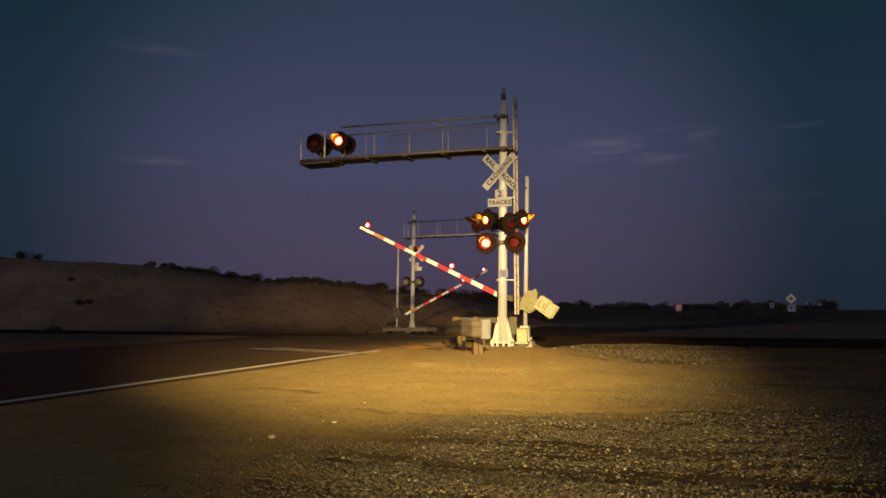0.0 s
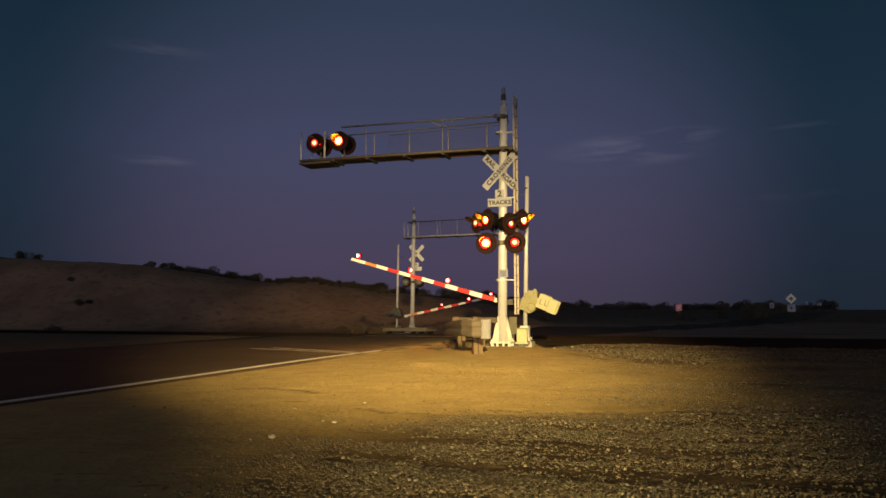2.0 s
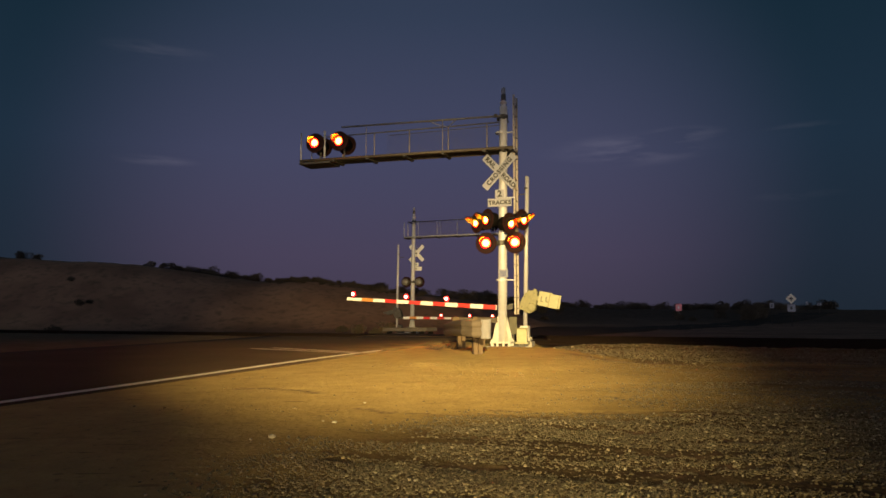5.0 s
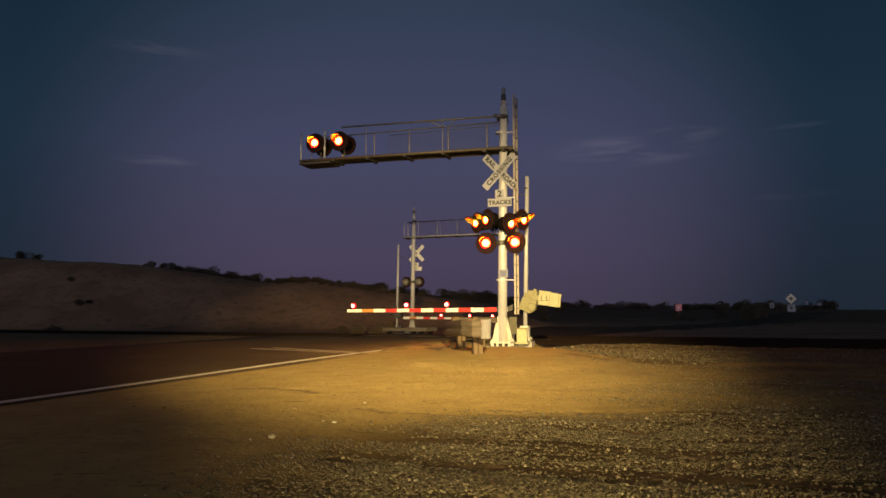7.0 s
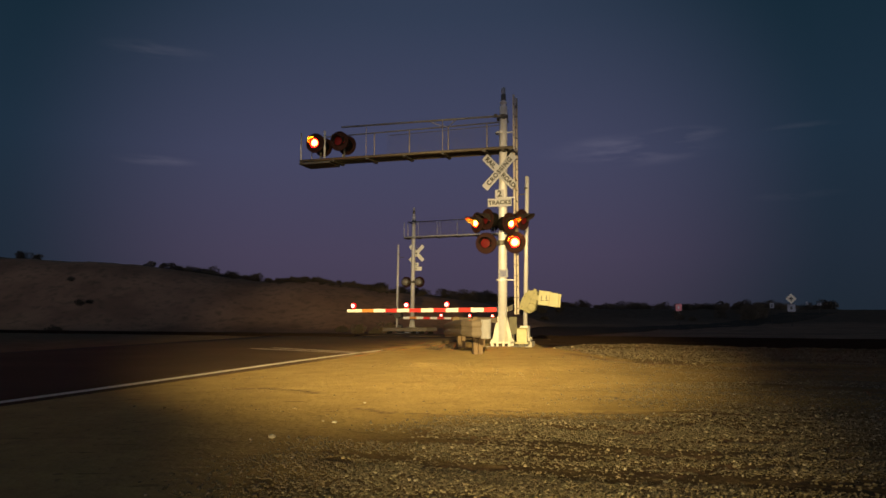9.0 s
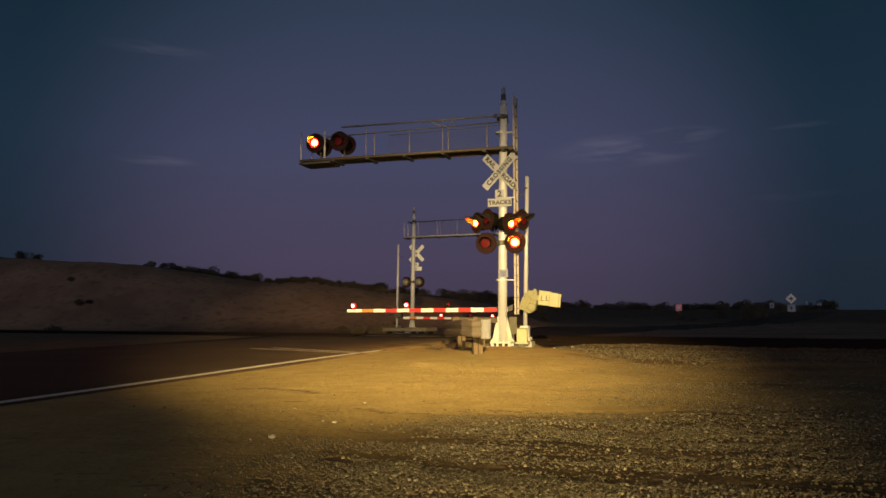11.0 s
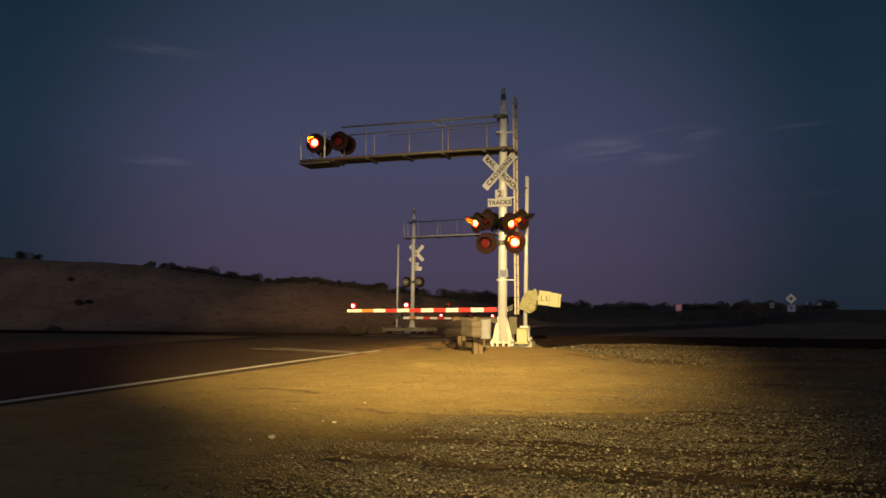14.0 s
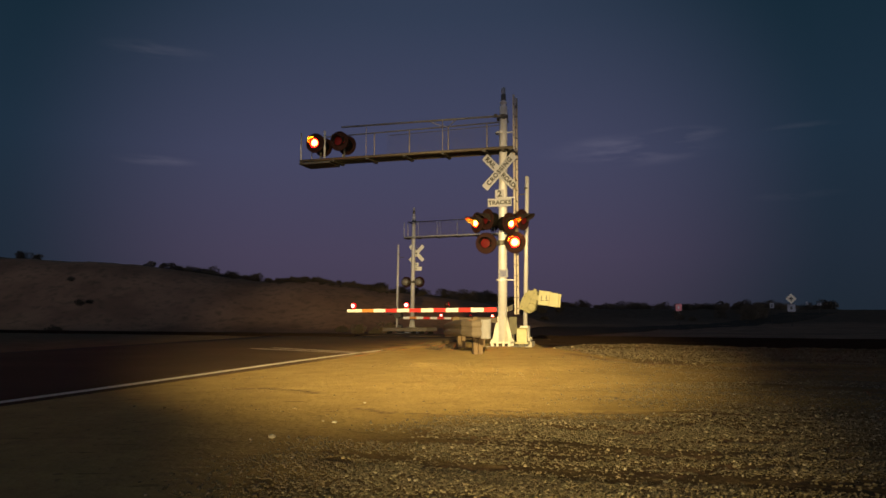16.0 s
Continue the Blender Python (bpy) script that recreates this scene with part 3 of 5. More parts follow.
def rail_profile():
    return [(-0.07, 0), (0.07, 0), (0.07, 0.012), (0.012, 0.03), (0.012, 0.115), (0.036, 0.125), (0.036, 0.158), (-0.036, 0.158), (-0.036, 0.125), (-0.012, 0.115), (-0.012, 0.03), (-0.07, 0.012)]


def build_track(v0):
    """Ballast bed, sleepers and two rails, square to the road."""
    bed_z = -0.62
    track = thing("railway_track", "dark railway track on stone ballast crossing the road", "railway track", Matrix.Translation(along(0, v0, bed_z)) @ pose(0, 0, 0, 0, 0, TURN), "railway tracks")
    bm = BM()
    outline = [(-2.7, 0.0), (2.7, 0.0), (1.75, 0.20), (-1.75, 0.20)]
    prism(bm, outline, 150, pose(0, 0, 0, 0, 0, 90))
    part("ballast_bed", bm, BALLAST, track)
    for s in (-0.755, 0.755):
        bm = BM()
        prism(bm, rail_profile(), 150, pose(0, s, 0.215, 0, 0, 90))
        part("rail", bm, RAIL, track)
    tie = BM()
    box(tie, (0.22, 2.55, 0.16), None, 0.012)
    me = None
    for i in range(90):
        x = -30 + i * 0.6
        if -9.4 < x < -1.0:
            continue
        if me is None:
            me = part("sleeper", tie, TARRED, track, m=pose(x, 0, 0.14)).data
        else:
            o = new("sleeper", me)
            o.parent, o.matrix_basis = track, pose(x, 0, 0.14)
    for y, w in ((-1.25, 0.78), (0, 1.28), (1.25, 0.78)):
        bm = BM()
        box(bm, (7.7, w, 0.20), pose(-5.2, y, 0.275), 0.01)
        part("crossing_panel", bm, ASPHALT, track, "dusty asphalt crossing panel")
    return track


# ---------------------------------------------------------------- signal heads
P_LENSES, Q_LENSES = [], []       # the two alternating groups: part, place, angle when lit
OFF = 176                         # a lamp turned dark


def lens_ball(name, r, lit, parent, m, turned=0.0):
    """One turning lens: one half glows, the other is dark glass."""
    bm = BM()
    bmesh.ops.create_uvsphere(bm, u_segments=32, v_segments=18, radius=r, matrix=pose(0, 0, 0, 90, 0, 0))
    ob = part(name, bm, [SMALL_OFF, lit], parent, "red signal lens", smooth=True)
    for f in ob.data.polygons:
        f.material_index = 1 if f.center.y < 0 else 0
    ob.matrix_basis = m @ pose(0, 0, 0, 0, 0, turned)
    return ob


def lens_turret(parent, m, start):
    """The lamp of a signal head: a turning block with a bright face, a fading face beside it and a dark face behind."""
    bm = BM()
    box(bm, (0.20, 0.20, 0.20), None, 0.02)
    for f in bm.faces:
        f.material_index = 3
    for turn, index in ((0, 0), (-90, 1), (180, 2), (90, 2)):
        before = set(bm.faces)
        lathe(bm, [(-0.150, 0.134), (-0.154, 0.115), (-0.158, 0.085), (-0.1605, 0.050), (-0.1615, 0.020), (-0.162, 0.0005)], 36, "y", pose(0, 0, 0, 0, 0, turn))
        for f in set(bm.faces) - before:
            f.material_index = index
        before = set(bm.faces)
        lathe(bm, [(-0.08, 0.141), (-0.164, 0.141), (-0.164, 0.135), (-0.148, 0.133)], 36, "y", pose(0, 0, 0, 0, 0, turn))
        for f in set(bm.faces) - before:
            f.material_index = 3
    ob = part("lens", bm, [LED_ON, LED_DIM, LENS_OFF, BLACK], parent, "red signal lens", smooth=True)
    ob.matrix_basis = m @ pose(0, 0, 0, 0, 0, start)
    return ob


def flasher(parent, m, phase, label="", disc=0.305, visor=0.34, shell=None):
    """A round flashing head that faces -y: target disc, hood, housing and lens, one part of its thing."""
    bm = BM()
    hole = 0.139
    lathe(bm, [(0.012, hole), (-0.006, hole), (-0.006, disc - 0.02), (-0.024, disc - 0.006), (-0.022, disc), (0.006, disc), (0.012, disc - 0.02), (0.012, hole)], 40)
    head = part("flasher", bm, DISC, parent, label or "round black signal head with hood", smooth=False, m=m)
    bm = BM()
    lathe(bm, [(0.010, 0.20), (0.10, 0.218), (0.22, 0.214), (0.28, 0.19), (0.315, 0.13), (0.33, 0.001)], 24)
    part("housing", bm, shell or BLACK, head, smooth=True)
    bm = BM()
    # hood: a cut tube, longer above than at its sides
    seg, ri = 26, 0.166
    rows = []
    for i in range(seg + 1):
        a = radians(-16 + 212 * i / seg)
        k = max(0.0, math.sin(a))
        ln = visor * (0.26 + 0.74 * k ** 0.7)
        rows.append([(ri * math.cos(a), 0.0, ri * math.sin(a)), (1.02 * ri * math.cos(a), -ln, ri * 1.02 * math.sin(a) - 0.06 * ln),
                     ((1.02 * ri + 0.006) * math.cos(a), -ln, (1.02 * ri + 0.006) * math.sin(a) - 0.06 * ln), ((ri + 0.006) * math.cos(a), 0.0, (ri + 0.006) * math.sin(a))])
    vs = [[bm.verts.new(c) for c in r] for r in rows]
    for a, b in zip(vs, vs[1:]):
        for k in range(4):
            bm.faces.new((a[k], a[(k + 1) % 4], b[(k + 1) % 4], b[k]))
    bm.faces.new(vs[0])
    bm.faces.new(vs[-1][::-1])
    bmesh.ops.recalc_face_normals(bm, faces=bm.faces)
    part("hood", bm, HOOD, head, smooth=False)
    on_at_start = phase == "P"
    at = Vector((0, 0.10, 0))
    (P_LENSES if on_at_start else Q_LENSES).append((lens_turret(head, Matrix.Translation(at), 0 if on_at_start else OFF), at, 0))
    return head


# ---------------------------------------------------------------- cantilever signal


def ladder(s, lx=0.375):
    for y in (0.06, 0.44):
        bm = BM()
        box(bm, (0.055, 0.075, 6.34), pose(lx, y, 3.95), 0.006)
        part("ladder_rail", bm, LADDER, s)
    rung = None
    for k in range(20):
        z = 0.95 + k * 0.31
        if rung is None:
            bm = BM()
            tube(bm, (0, 0.02, 0), (0, 0.48, 0), 0.017, sides=8)
            rung = part("rung", bm, STEEL_DARK, s, m=pose(lx, 0, z)).data
        else:
            o = new("rung", rung)
            o.parent, o.matrix_basis = s, pose(lx, 0, z)
    for z in (1.75, 4.1, 6.0):
        bm = BM()
        box(bm, (0.34, 0.04, 0.03), pose(0.22, -0.02, z))
        lathe(bm, [(z - 0.025, 0.13), (z - 0.025, 0.158), (z + 0.025, 0.158), (z + 0.025, 0.13)], 20, "z")
        part("ladder_bracket", bm, GALV, s)


def cantilever(m, far=False):
    """Mast with walkway arm, crossbuck, plates and flashing heads. Local axes: -x over the road, -y towards the traffic."""
    s = thing("cantilever_signal", "tall galvanised cantilever railway signal with crossbuck and red flashers" if not far else
              "distant galvanised cantilever railway signal seen from behind", "railway signal", m, "crossing signals")
    bm = BM()
    lean = Matrix(((1, 0, -0.0150 if far else 0.0125, 0), (0, 1, 0, 0), (0, 0, 1, 0), (0, 0, 0, 1)))     # the pole stands a little out of true
    lathe(bm, [(0.0, 0.001), (0.0, 0.132), (3.0, 0.126), (5.0, 0.117), (6.78, 0.110), (6.80, 0.001)], 28, "z", lean)
    part("mast", bm, GALV, s, "tapered galvanised steel mast", smooth=True)
    for name, rows, mat in (("head_collar", [(6.79, 0.001), (6.79, 0.062), (6.86, 0.062), (6.865, 0.098), (6.91, 0.098), (6.915, 0.055), (6.96, 0.055), (6.96, 0.001)], GALV),
                            ("head_body", [(6.95, 0.001), (6.95, 0.060), (7.00, 0.072), (7.10, 0.072), (7.13, 0.050), (7.16, 0.050), (7.16, 0.001)], STEEL_DARK),
                            ("head_cap", [(7.15, 0.001), (7.15, 0.062), (7.25, 0.066), (7.31, 0.055), (7.345, 0.03), (7.35, 0.001)], SIGN_WHITE)):
        bm = BM()
        lathe(bm, rows, 18, "z", lean)
        part(name, bm, mat, s)
    bm = BM()
    box(bm, (0.58, 0.58, 0.045), pose(0, 0, 0.0), 0.006)
    part("base_plate", bm, WHITE, s, "white steel base plate")
    for ix, iy in [(a, b) for b in (-1, 1) for a in (-1, -0.35, 0.35, 1)] + [(a, b) for a in (-1, 1) for b in (-0.35, 0.35)]:
        bx, by = ix * 0.245, iy * 0.245
        bm = BM()
        tube(bm, (bx, by, -0.14), (bx, by, 0.09), 0.020, sides=8)
        tube(bm, (bx, by, 0.022), (bx, by, 0.055), 0.034, sides=6)
        tube(bm, (bx, by, -0.10), (bx, by, -0.022), 0.034, sides=6)
        part("anchor_bolt", bm, WHITE, s)
    # shade of the gap under the plate, put in as a dark block
    bm = BM()
    box(bm, (0.38, 0.38, 0.09), pose(0, 0, -0.066), 0.01)
    part("gap_shade_block", bm, TARRED, s, "dark block for the shaded gap under the base plate")
    bm = BM()
    box(bm, (0.80, 0.80, 0.60), pose(0, 0, -0.405), 0.02)
    part("footing", bm, CONCRETE, s, "concrete footing")
    for a in (45, 135, 225, 315):
        bm = BM()
        prism(bm, [(0.12, 0.022), (0.19, 0.022), (0.185, 0.08), (0.15, 0.40), (0.13, 0.42)] if far else [(0.12, 0.022), (0.335, 0.022), (0.325, 0.10), (0.165, 0.70), (0.13, 0.72)], 0.022, pose(0, 0, 0, 0, 0, a))
        part("gusset", bm, WHITE, s, "white flared base fin")
    # walkway arm
    for y in (-0.30, 0.34):
        bm = BM()
        tube(bm, (0.42, y, 5.49), (-6.36, y, 5.545), 0.042, sides=12)
        part("chord", bm, GALV if far else OLD_ZINC, s, smooth=True)
    for i, x in enumerate((0.36, -0.42, -1.66, -2.86, -4.05, -5.2, -6.3)):
        bm = BM()
        box(bm, (0.09, 0.74, 0.07), pose(x, 0.02, 5.440 - 0.008 * x), 0.008)
        part("cross_beam", bm, STEEL_DARK, s)
    bm = BM()
    for k in range(9):
        box(bm, (6.5, 0.03, 0.03), pose(-2.95, -0.22 + k * 0.055, 5.50))
    for k in range(34):
        box(bm, (0.012, 0.5, 0.02), pose(-6.15 + k * 0.19, 0.0, 5.50))
    part("walkway_grating", bm, STEEL_DARK, s, "dark steel walkway grating")
    bm = BM()
    box(bm, (1.05, 0.72, 0.07), pose(-5.84, 0.02, 5.455), 0.012)
    part("lamp_platform", bm, STEEL_DARK, s, "dark platform under the arm's signal heads")
    bm = BM()
    tube(bm, (0.08, -0.17, 6.455), (-5.0, -0.17, 6.545), 0.028, sides=12)
    part("tie_pipe", bm, ZINC, s, "long pipe above the walkway", smooth=True)
    bm = BM()
    tube(bm, (-0.10, 0.34, 6.42), (-6.3, 0.34, 6.42), 0.020, sides=10)
    part("handrail", bm, ZINC, s, smooth=True)
    bm = BM()
    tube(bm, (-0.10, 0.34, 6.33), (-3.6, 0.34, 6.30), 0.010, sides=8)
    part("mid_rail", bm, ZINC, s, smooth=True)
    for x in (-0.50, -1.70, -2.95, -4.12, -5.2, -6.3):
        bm = BM()
        tube(bm, (x, 0.34, 5.5), (x, 0.34, 6.42), 0.017, sides=10)
        part("rail_post", bm, GALV if far else LADDER, s, smooth=True)
    bm = BM()
    for k in range(66):
        x = -0.42 - k * 0.05
        box(bm, (0.0024, 0.0024, 0.78), pose(x, 0.335, 5.93))
    for k in range(16):
        box(bm, (3.25, 0.0024, 0.0024), pose(-2.05, 0.331, 5.56 + k * 0.05))
    part("safety_mesh", bm, OLD_ZINC, s, "fine galvanised wire mesh")
    for x0, x1 in ((-1.25, -1.72), (-2.2, -1.72)):
        bm = BM()
        tube(bm, (x0, -0.17, 6.50), (x1, 0.34, 6.40), 0.012, sides=8)
        part("brace", bm, GALV, s, smooth=True)
    for x, r in ((-1.68, 0.010), (-6.34, 0.022), (-5.52, 0.034), (-4.12, 0.010)):
        bm = BM()
        tube(bm, (x, -0.28, 5.5), (x, -0.28, 6.44), r, sides=10)
        part("front_post", bm, GALV if far or r > 0.02 else LADDER, s, smooth=True)
    if far:
        for x in (0.40,):
            for y in (-0.30, 0.34):
                bm = BM()
                tube(bm, (x, y, 5.5), (x, y, 6.40), 0.022, sides=10)
                part("rail_post", bm, GALV, s, smooth=True)
    for z in (5.50, 6.47):
        bm = BM()
        lathe(bm, [(z - 0.05, 0.10), (z - 0.05, 0.14), (z + 0.05, 0.14), (z + 0.05, 0.10)], 24, "z", lean)
        for dy in (-0.19, 0.19):
            box(bm, (0.10, 0.10, 0.08), pose(-0.10, dy, z), 0.01)
            tube(bm, (-0.13, dy, z - 0.06), (-0.13, dy, z + 0.06), 0.02, sides=8)
        box(bm, (0.08, 0.7, 0.06), pose(0.12, 0.02, z - 0.06), 0.008)
        part("clamp", bm, STEEL_DARK, s, "bolted steel clamp round the mast")
    # ladder, edge-on to the traffic
    if not far:
        ladder(s)
    # crossbuck
    cz, cy, cx = 4.555 if far else 4.835, -0.20, -0.20 if far else 0.0
    sheet_mat = WHITE_STRIPE if far else SIGN_WHITE
    for ang, front, words in ((-46.5, 0.0, (("RAIL", -0.375), ("ROAD", 0.375))), (46.5, -0.006, (("CROSSING", 0.0),))):
        bm = BM()
        box(bm, (1.26, 0.004, 0.225), None)
        blade = part("crossbuck_blade", bm, sheet_mat, s, "white crossbuck blade with black capitals", m=pose(cx, cy + front, cz) @ pose(0, 0, 0, 0, -ang, 0))
        for text, x in words:
            writing(text, 0.178, pose(x, -0.0045, 0.0), blade, spacing=1.05 if len(text) < 6 else 1.22)
        # the back's rib
        bm = BM()
        box(bm, (0.10, 0.02, 0.10), pose(0, 0.02, 0))
        part("bracket", bm, STEEL_DARK, blade)
    for text, w, h, z, size in (("2", 0.26, 0.24, 4.195, 0.235), ("TRACKS", 0.69, 0.235, 3.945, 0.16)):
        bm = BM()
        box(bm, (w, 0.004, h), None)
        plate = part("track_plate", bm, sheet_mat, s, "white plate with black lettering", m=pose(cx, cy - 0.002, z - (0.33 if far else 0.0)))
        writing(text, size, pose(0, -0.0045, -0.005), plate, spacing=1.14)
        bm = BM()
        box(bm, (0.06, 0.10, 0.04), pose(0, 0.055, 0))
        part("bracket", bm, STEEL_DARK, plate)
    # heads for the road's own traffic
    hz, hy = 2.80, -0.12
    bm = BM()
    tube(bm, (-0.42, hy + 0.20, hz), (0.42, hy + 0.20, hz), 0.035, sides=12)
    lathe(bm, [(hz - 0.07, 0.13), (hz - 0.07, 0.175), (hz + 0.07, 0.175), (hz + 0.07, 0.13)], 20, "z")
    part("cross_arm", bm, STEEL_DARK, s)
    shell = ZINC if far else BLACK
    rim = 0.33 if far else 0.305
    flasher(s, pose(-0.42, hy, hz), "P", disc=rim, shell=shell)
    flasher(s, pose(0.42, hy, hz), "Q", disc=rim, shell=shell)
    if not far:
        # two pairs for the side roads
        for z, a, b in ((3.44, (-0.42, -0.10), (-0.74, 0.10)), (3.40, (0.62, 0.0), (0.32, -0.34))):
            bm = BM()
            tube(bm, (0, -0.05, z), (a[0] * 0.9, a[1] + 0.18, z), 0.03, sides=10)
            tube(bm, (a[0] * 0.9, a[1] + 0.18, z), (b[0] * 0.9, b[1] + 0.20, z - 0.06), 0.03, sides=10)
            lathe(bm, [(z - 0.06, 0.12), (z - 0.06, 0.16), (z + 0.06, 0.16), (z + 0.06, 0.12)], 20, "z")
            part("cross_arm", bm, STEEL_DARK, s)
        side = "round black signal head turned to the side road"
        flasher(s, pose(-0.36, -0.20, 3.475, 0, 0, -42), "P", side, visor=0.40)
        flasher(s, pose(-0.72, 0.02, 3.42, 0, 0, -42), "Q", side, visor=0.40)
        flasher(s, pose(0.30, -0.30, 3.32, 0, 0, 64), "Q", side, visor=0.40)
        flasher(s, pose(0.60, 0.02, 3.45, 0, 0, 66), "P", side, visor=0.40)
        bm = BM()
        box(bm, (0.27, 0.006, 0.22), None, 0.0)
        plate = part("notice_plate", bm, SIGN_WHITE, s, "small white notice with blue border", m=pose(0.075, -0.145, 1.93))
        for sx, sz, px, pz in ((0.25, 0.012, 0, 0.098), (0.25, 0.012, 0, -0.098), (0.012, 0.2, -0.122, 0), (0.012, 0.2, 0.122, 0),
                               (0.20, 0.030, 0, 0.060), (0.20, 0.034, 0, 0.012), (0.17, 0.022, 0, -0.030), (0.20, 0.020, 0, -0.062)):
            bm = BM()
            box(bm, (sx, 0.003, sz), pose(px, -0.005, pz))
            part("print_bar", bm, BLUE_INK, plate)
    # heads at the arm's end
    for x, ph in ((-5.82, "Q"), (-5.00, "P")):
        flasher(s, pose(x + 0.02, -0.36, 6.06), ph)
        if not far:
            flasher(s, pose(x + 0.0, 0.22, 6.06, 0, 0, 180), ph, "round black signal head facing across the tracks")
        bm = BM()
        tube(bm, (x + 0.05, -0.06, 5.5), (x + 0.05, -0.06, 6.09), 0.03, sides=10)
        tube(bm, (x, -0.2, 6.09), (x + 0.1, 0.05, 6.09), 0.035, sides=10)
        part("lamp_bracket", bm, STEEL_DARK, s)
    return s


# ---------------------------------------------------------------- gate
ARMS = []


def gate(m, far=False):
    """Gate post with its drive, the striped arm over the road and the counterweight. Local axes as the signal's."""
    g = thing("crossing_gate", "railway crossing gate with red and white striped arm" if not far else "distant railway crossing gate with red and white striped arm",
              "crossing gate", m, "crossing gates")
    # far drive, base and weights use darker metal: their weaker light put in colour
    iron = STEEL_DARK if far else CASTING
    bm = BM()
    tall = 5.14 if far else 4.93
    lathe(bm, [(0.30, 0.001), (0.30, 0.065), (tall, 0.058), (tall + 0.03, 0.001)], 18, "z", Matrix(((1, 0, -0.014 if far else 0.024, 0.16 if far else -0.04), (0, 1, 0, 0), (0, 0, 1, 0), (0, 0, 0, 1))))
    part("post", bm, GALV, g, "slim galvanised post", smooth=True)
    bm = BM()
    lathe(bm, [(4.55, 0.05), (4.55, 0.072), (4.60, 0.072), (4.60, 0.05)], 18, "z", pose(0.046, 0, 0))
    box(bm, (0.30, 0.03, 0.03), pose(-0.14, 0, 4.40))
    part("post_bracket", bm, STEEL_DARK, g)
    bm = BM()
    box(bm, (0.26, 0.28, 0.42), pose(-0.04, 0, 0.23), 0.02)
    box(bm, (0.38, 0.38, 0.05), pose(-0.04, 0, 0.03), 0.01)
    for ix in (-1, 1):
        for iy in (-1, 1):
            tube(bm, (ix * 0.155 - 0.04, iy * 0.155, 0.04), (ix * 0.155 - 0.04, iy * 0.155, 0.10), 0.026, sides=6)
    part("base_casting", bm, iron if far else WHITE, g, "white junction base")
    bm = BM()
    box(bm, (0.5, 0.5, 0.3), pose(-0.04, 0, -0.165), 0.02)
    part("footing", bm, CONCRETE, g, "concrete footing")
    # drive case round the post
    bm = BM()
    outline = [(-0.16, 0.93), (-0.02, 0.90), (0.10, 0.80), (0.27, 0.86), (0.35, 1.03), (0.37, 1.22), (0.40, 1.36), (0.37, 1.49), (0.20, 1.48), (0.03, 1.40), (-0.08, 1.24)]
    prism(bm, outline, 0.36, pose(0, -0.10, 0))
    bmesh.ops.bevel(bm, geom=list(bm.edges), offset=0.02, segments=2, affect="EDGES")
    case = part("drive_case", bm, iron, g, "distant cast-iron drive case in a tone darkened for weak light" if far else "pale cast-iron drive case")
    bm = BM()
    prism(bm, [(-0.10, 0.98), (0.18, 0.98), (0.20, 1.24), (-0.02, 1.28)], 0.02, pose(0, -0.29, 0))
    part("cover", bm, iron, case)
    for x, w in ((0.12, 0.07), (0.31, 0.09)):
        bm = BM()
        box(bm, (w, 0.08, 0.05), pose(x, -0.16, 1.44 + 0.2 * x), 0.012)
        part("lifting_lug", bm, iron, case)
    bm = BM()
    lathe(bm, [(-0.31, 0.001), (-0.31, 0.10), (-0.295, 0.125), (-0.27, 0.125)], 22, "y", pose(0.22, 0, 0.99))
    part("gear_cover", bm, iron, case)
    for x, z in ((-0.06, 1.0), (0.16, 1.10), (0.30, 1.40), (0.02, 1.30)):
        bm = BM()
        tube(bm, (x, -0.295, z), (x, -0.315, z), 0.018, sides=6)
        part("bolt", bm, STEEL_DARK, case)
    bm = BM()
    tube(bm, (0.185, -0.36, 1.31), (0.185, 0.16, 1.31), 0.075, sides=18)
    part("shaft", bm, iron, g, smooth=False)
    # the moving part: arm, brackets, counterweights
    root = -0.30 if far else -0.70
    arm = part("gate_arm", prism(BM(), [(root, -0.455), (root, -0.325), (-5.94, -0.385), (-5.94, -0.470)], 0.05), WHITE_STRIPE, g,
               "long gate arm with red and white stripes", m=pose(0.185, -0.20, 1.25 if far else 1.31))
    bm = BM()
    tip = -0.36 if far else -0.95
    prism(bm, [(0.06, 0.09), (0.09, -0.02), (-0.05, -0.30), (tip + 0.2, -0.46), (tip, -0.46), (tip, -0.33), (min(-0.16, tip + 0.25), -0.30), (-0.15, -0.10), (-0.07, 0.07)], 0.07, pose(0, 0.03, 0))
    part("arm_bracket", bm, STEEL_DARK, arm)
    for y in (-0.12, 0.28):
        bm = BM()
        prism(bm, [(-0.06, 0.06), (-0.06, -0.06), (0.30, -0.14), (0.80, -0.16), (0.80, -0.06), (0.36, -0.02), (0.05, 0.08)], 0.03, pose(0, y, 0))
        part("counterweight_lever", bm, iron, arm)
        for k, (x0, w, h) in enumerate(((0.26, 0.20, 0.24), (0.46, 0.16, 0.22)) if far else ((0.26, 0.32, 0.42), (0.58, 0.27, 0.40))):
            bm = BM()
            box(bm, (w, 0.07, h), pose(x0 + w / 2, y - 0.05 - 0.012 * k, -0.06 - 0.055 * k, 0, 7, 0), 0.014)
            part("counterweight", bm, iron if far else WEIGHT, arm, "cast counterweight plate")
        for x in (0.35, 0.49, 0.68):
            bm = BM()
            box(bm, (0.022, 0.012, 0.15), pose(x, y - 0.089, -0.06, 0, 4, 0))
            box(bm, (0.08, 0.012, 0.02), pose(x + 0.03, y - 0.089, -0.135, 0, 4, 0))
            part("slot_rib", bm, STEEL_DARK, arm)
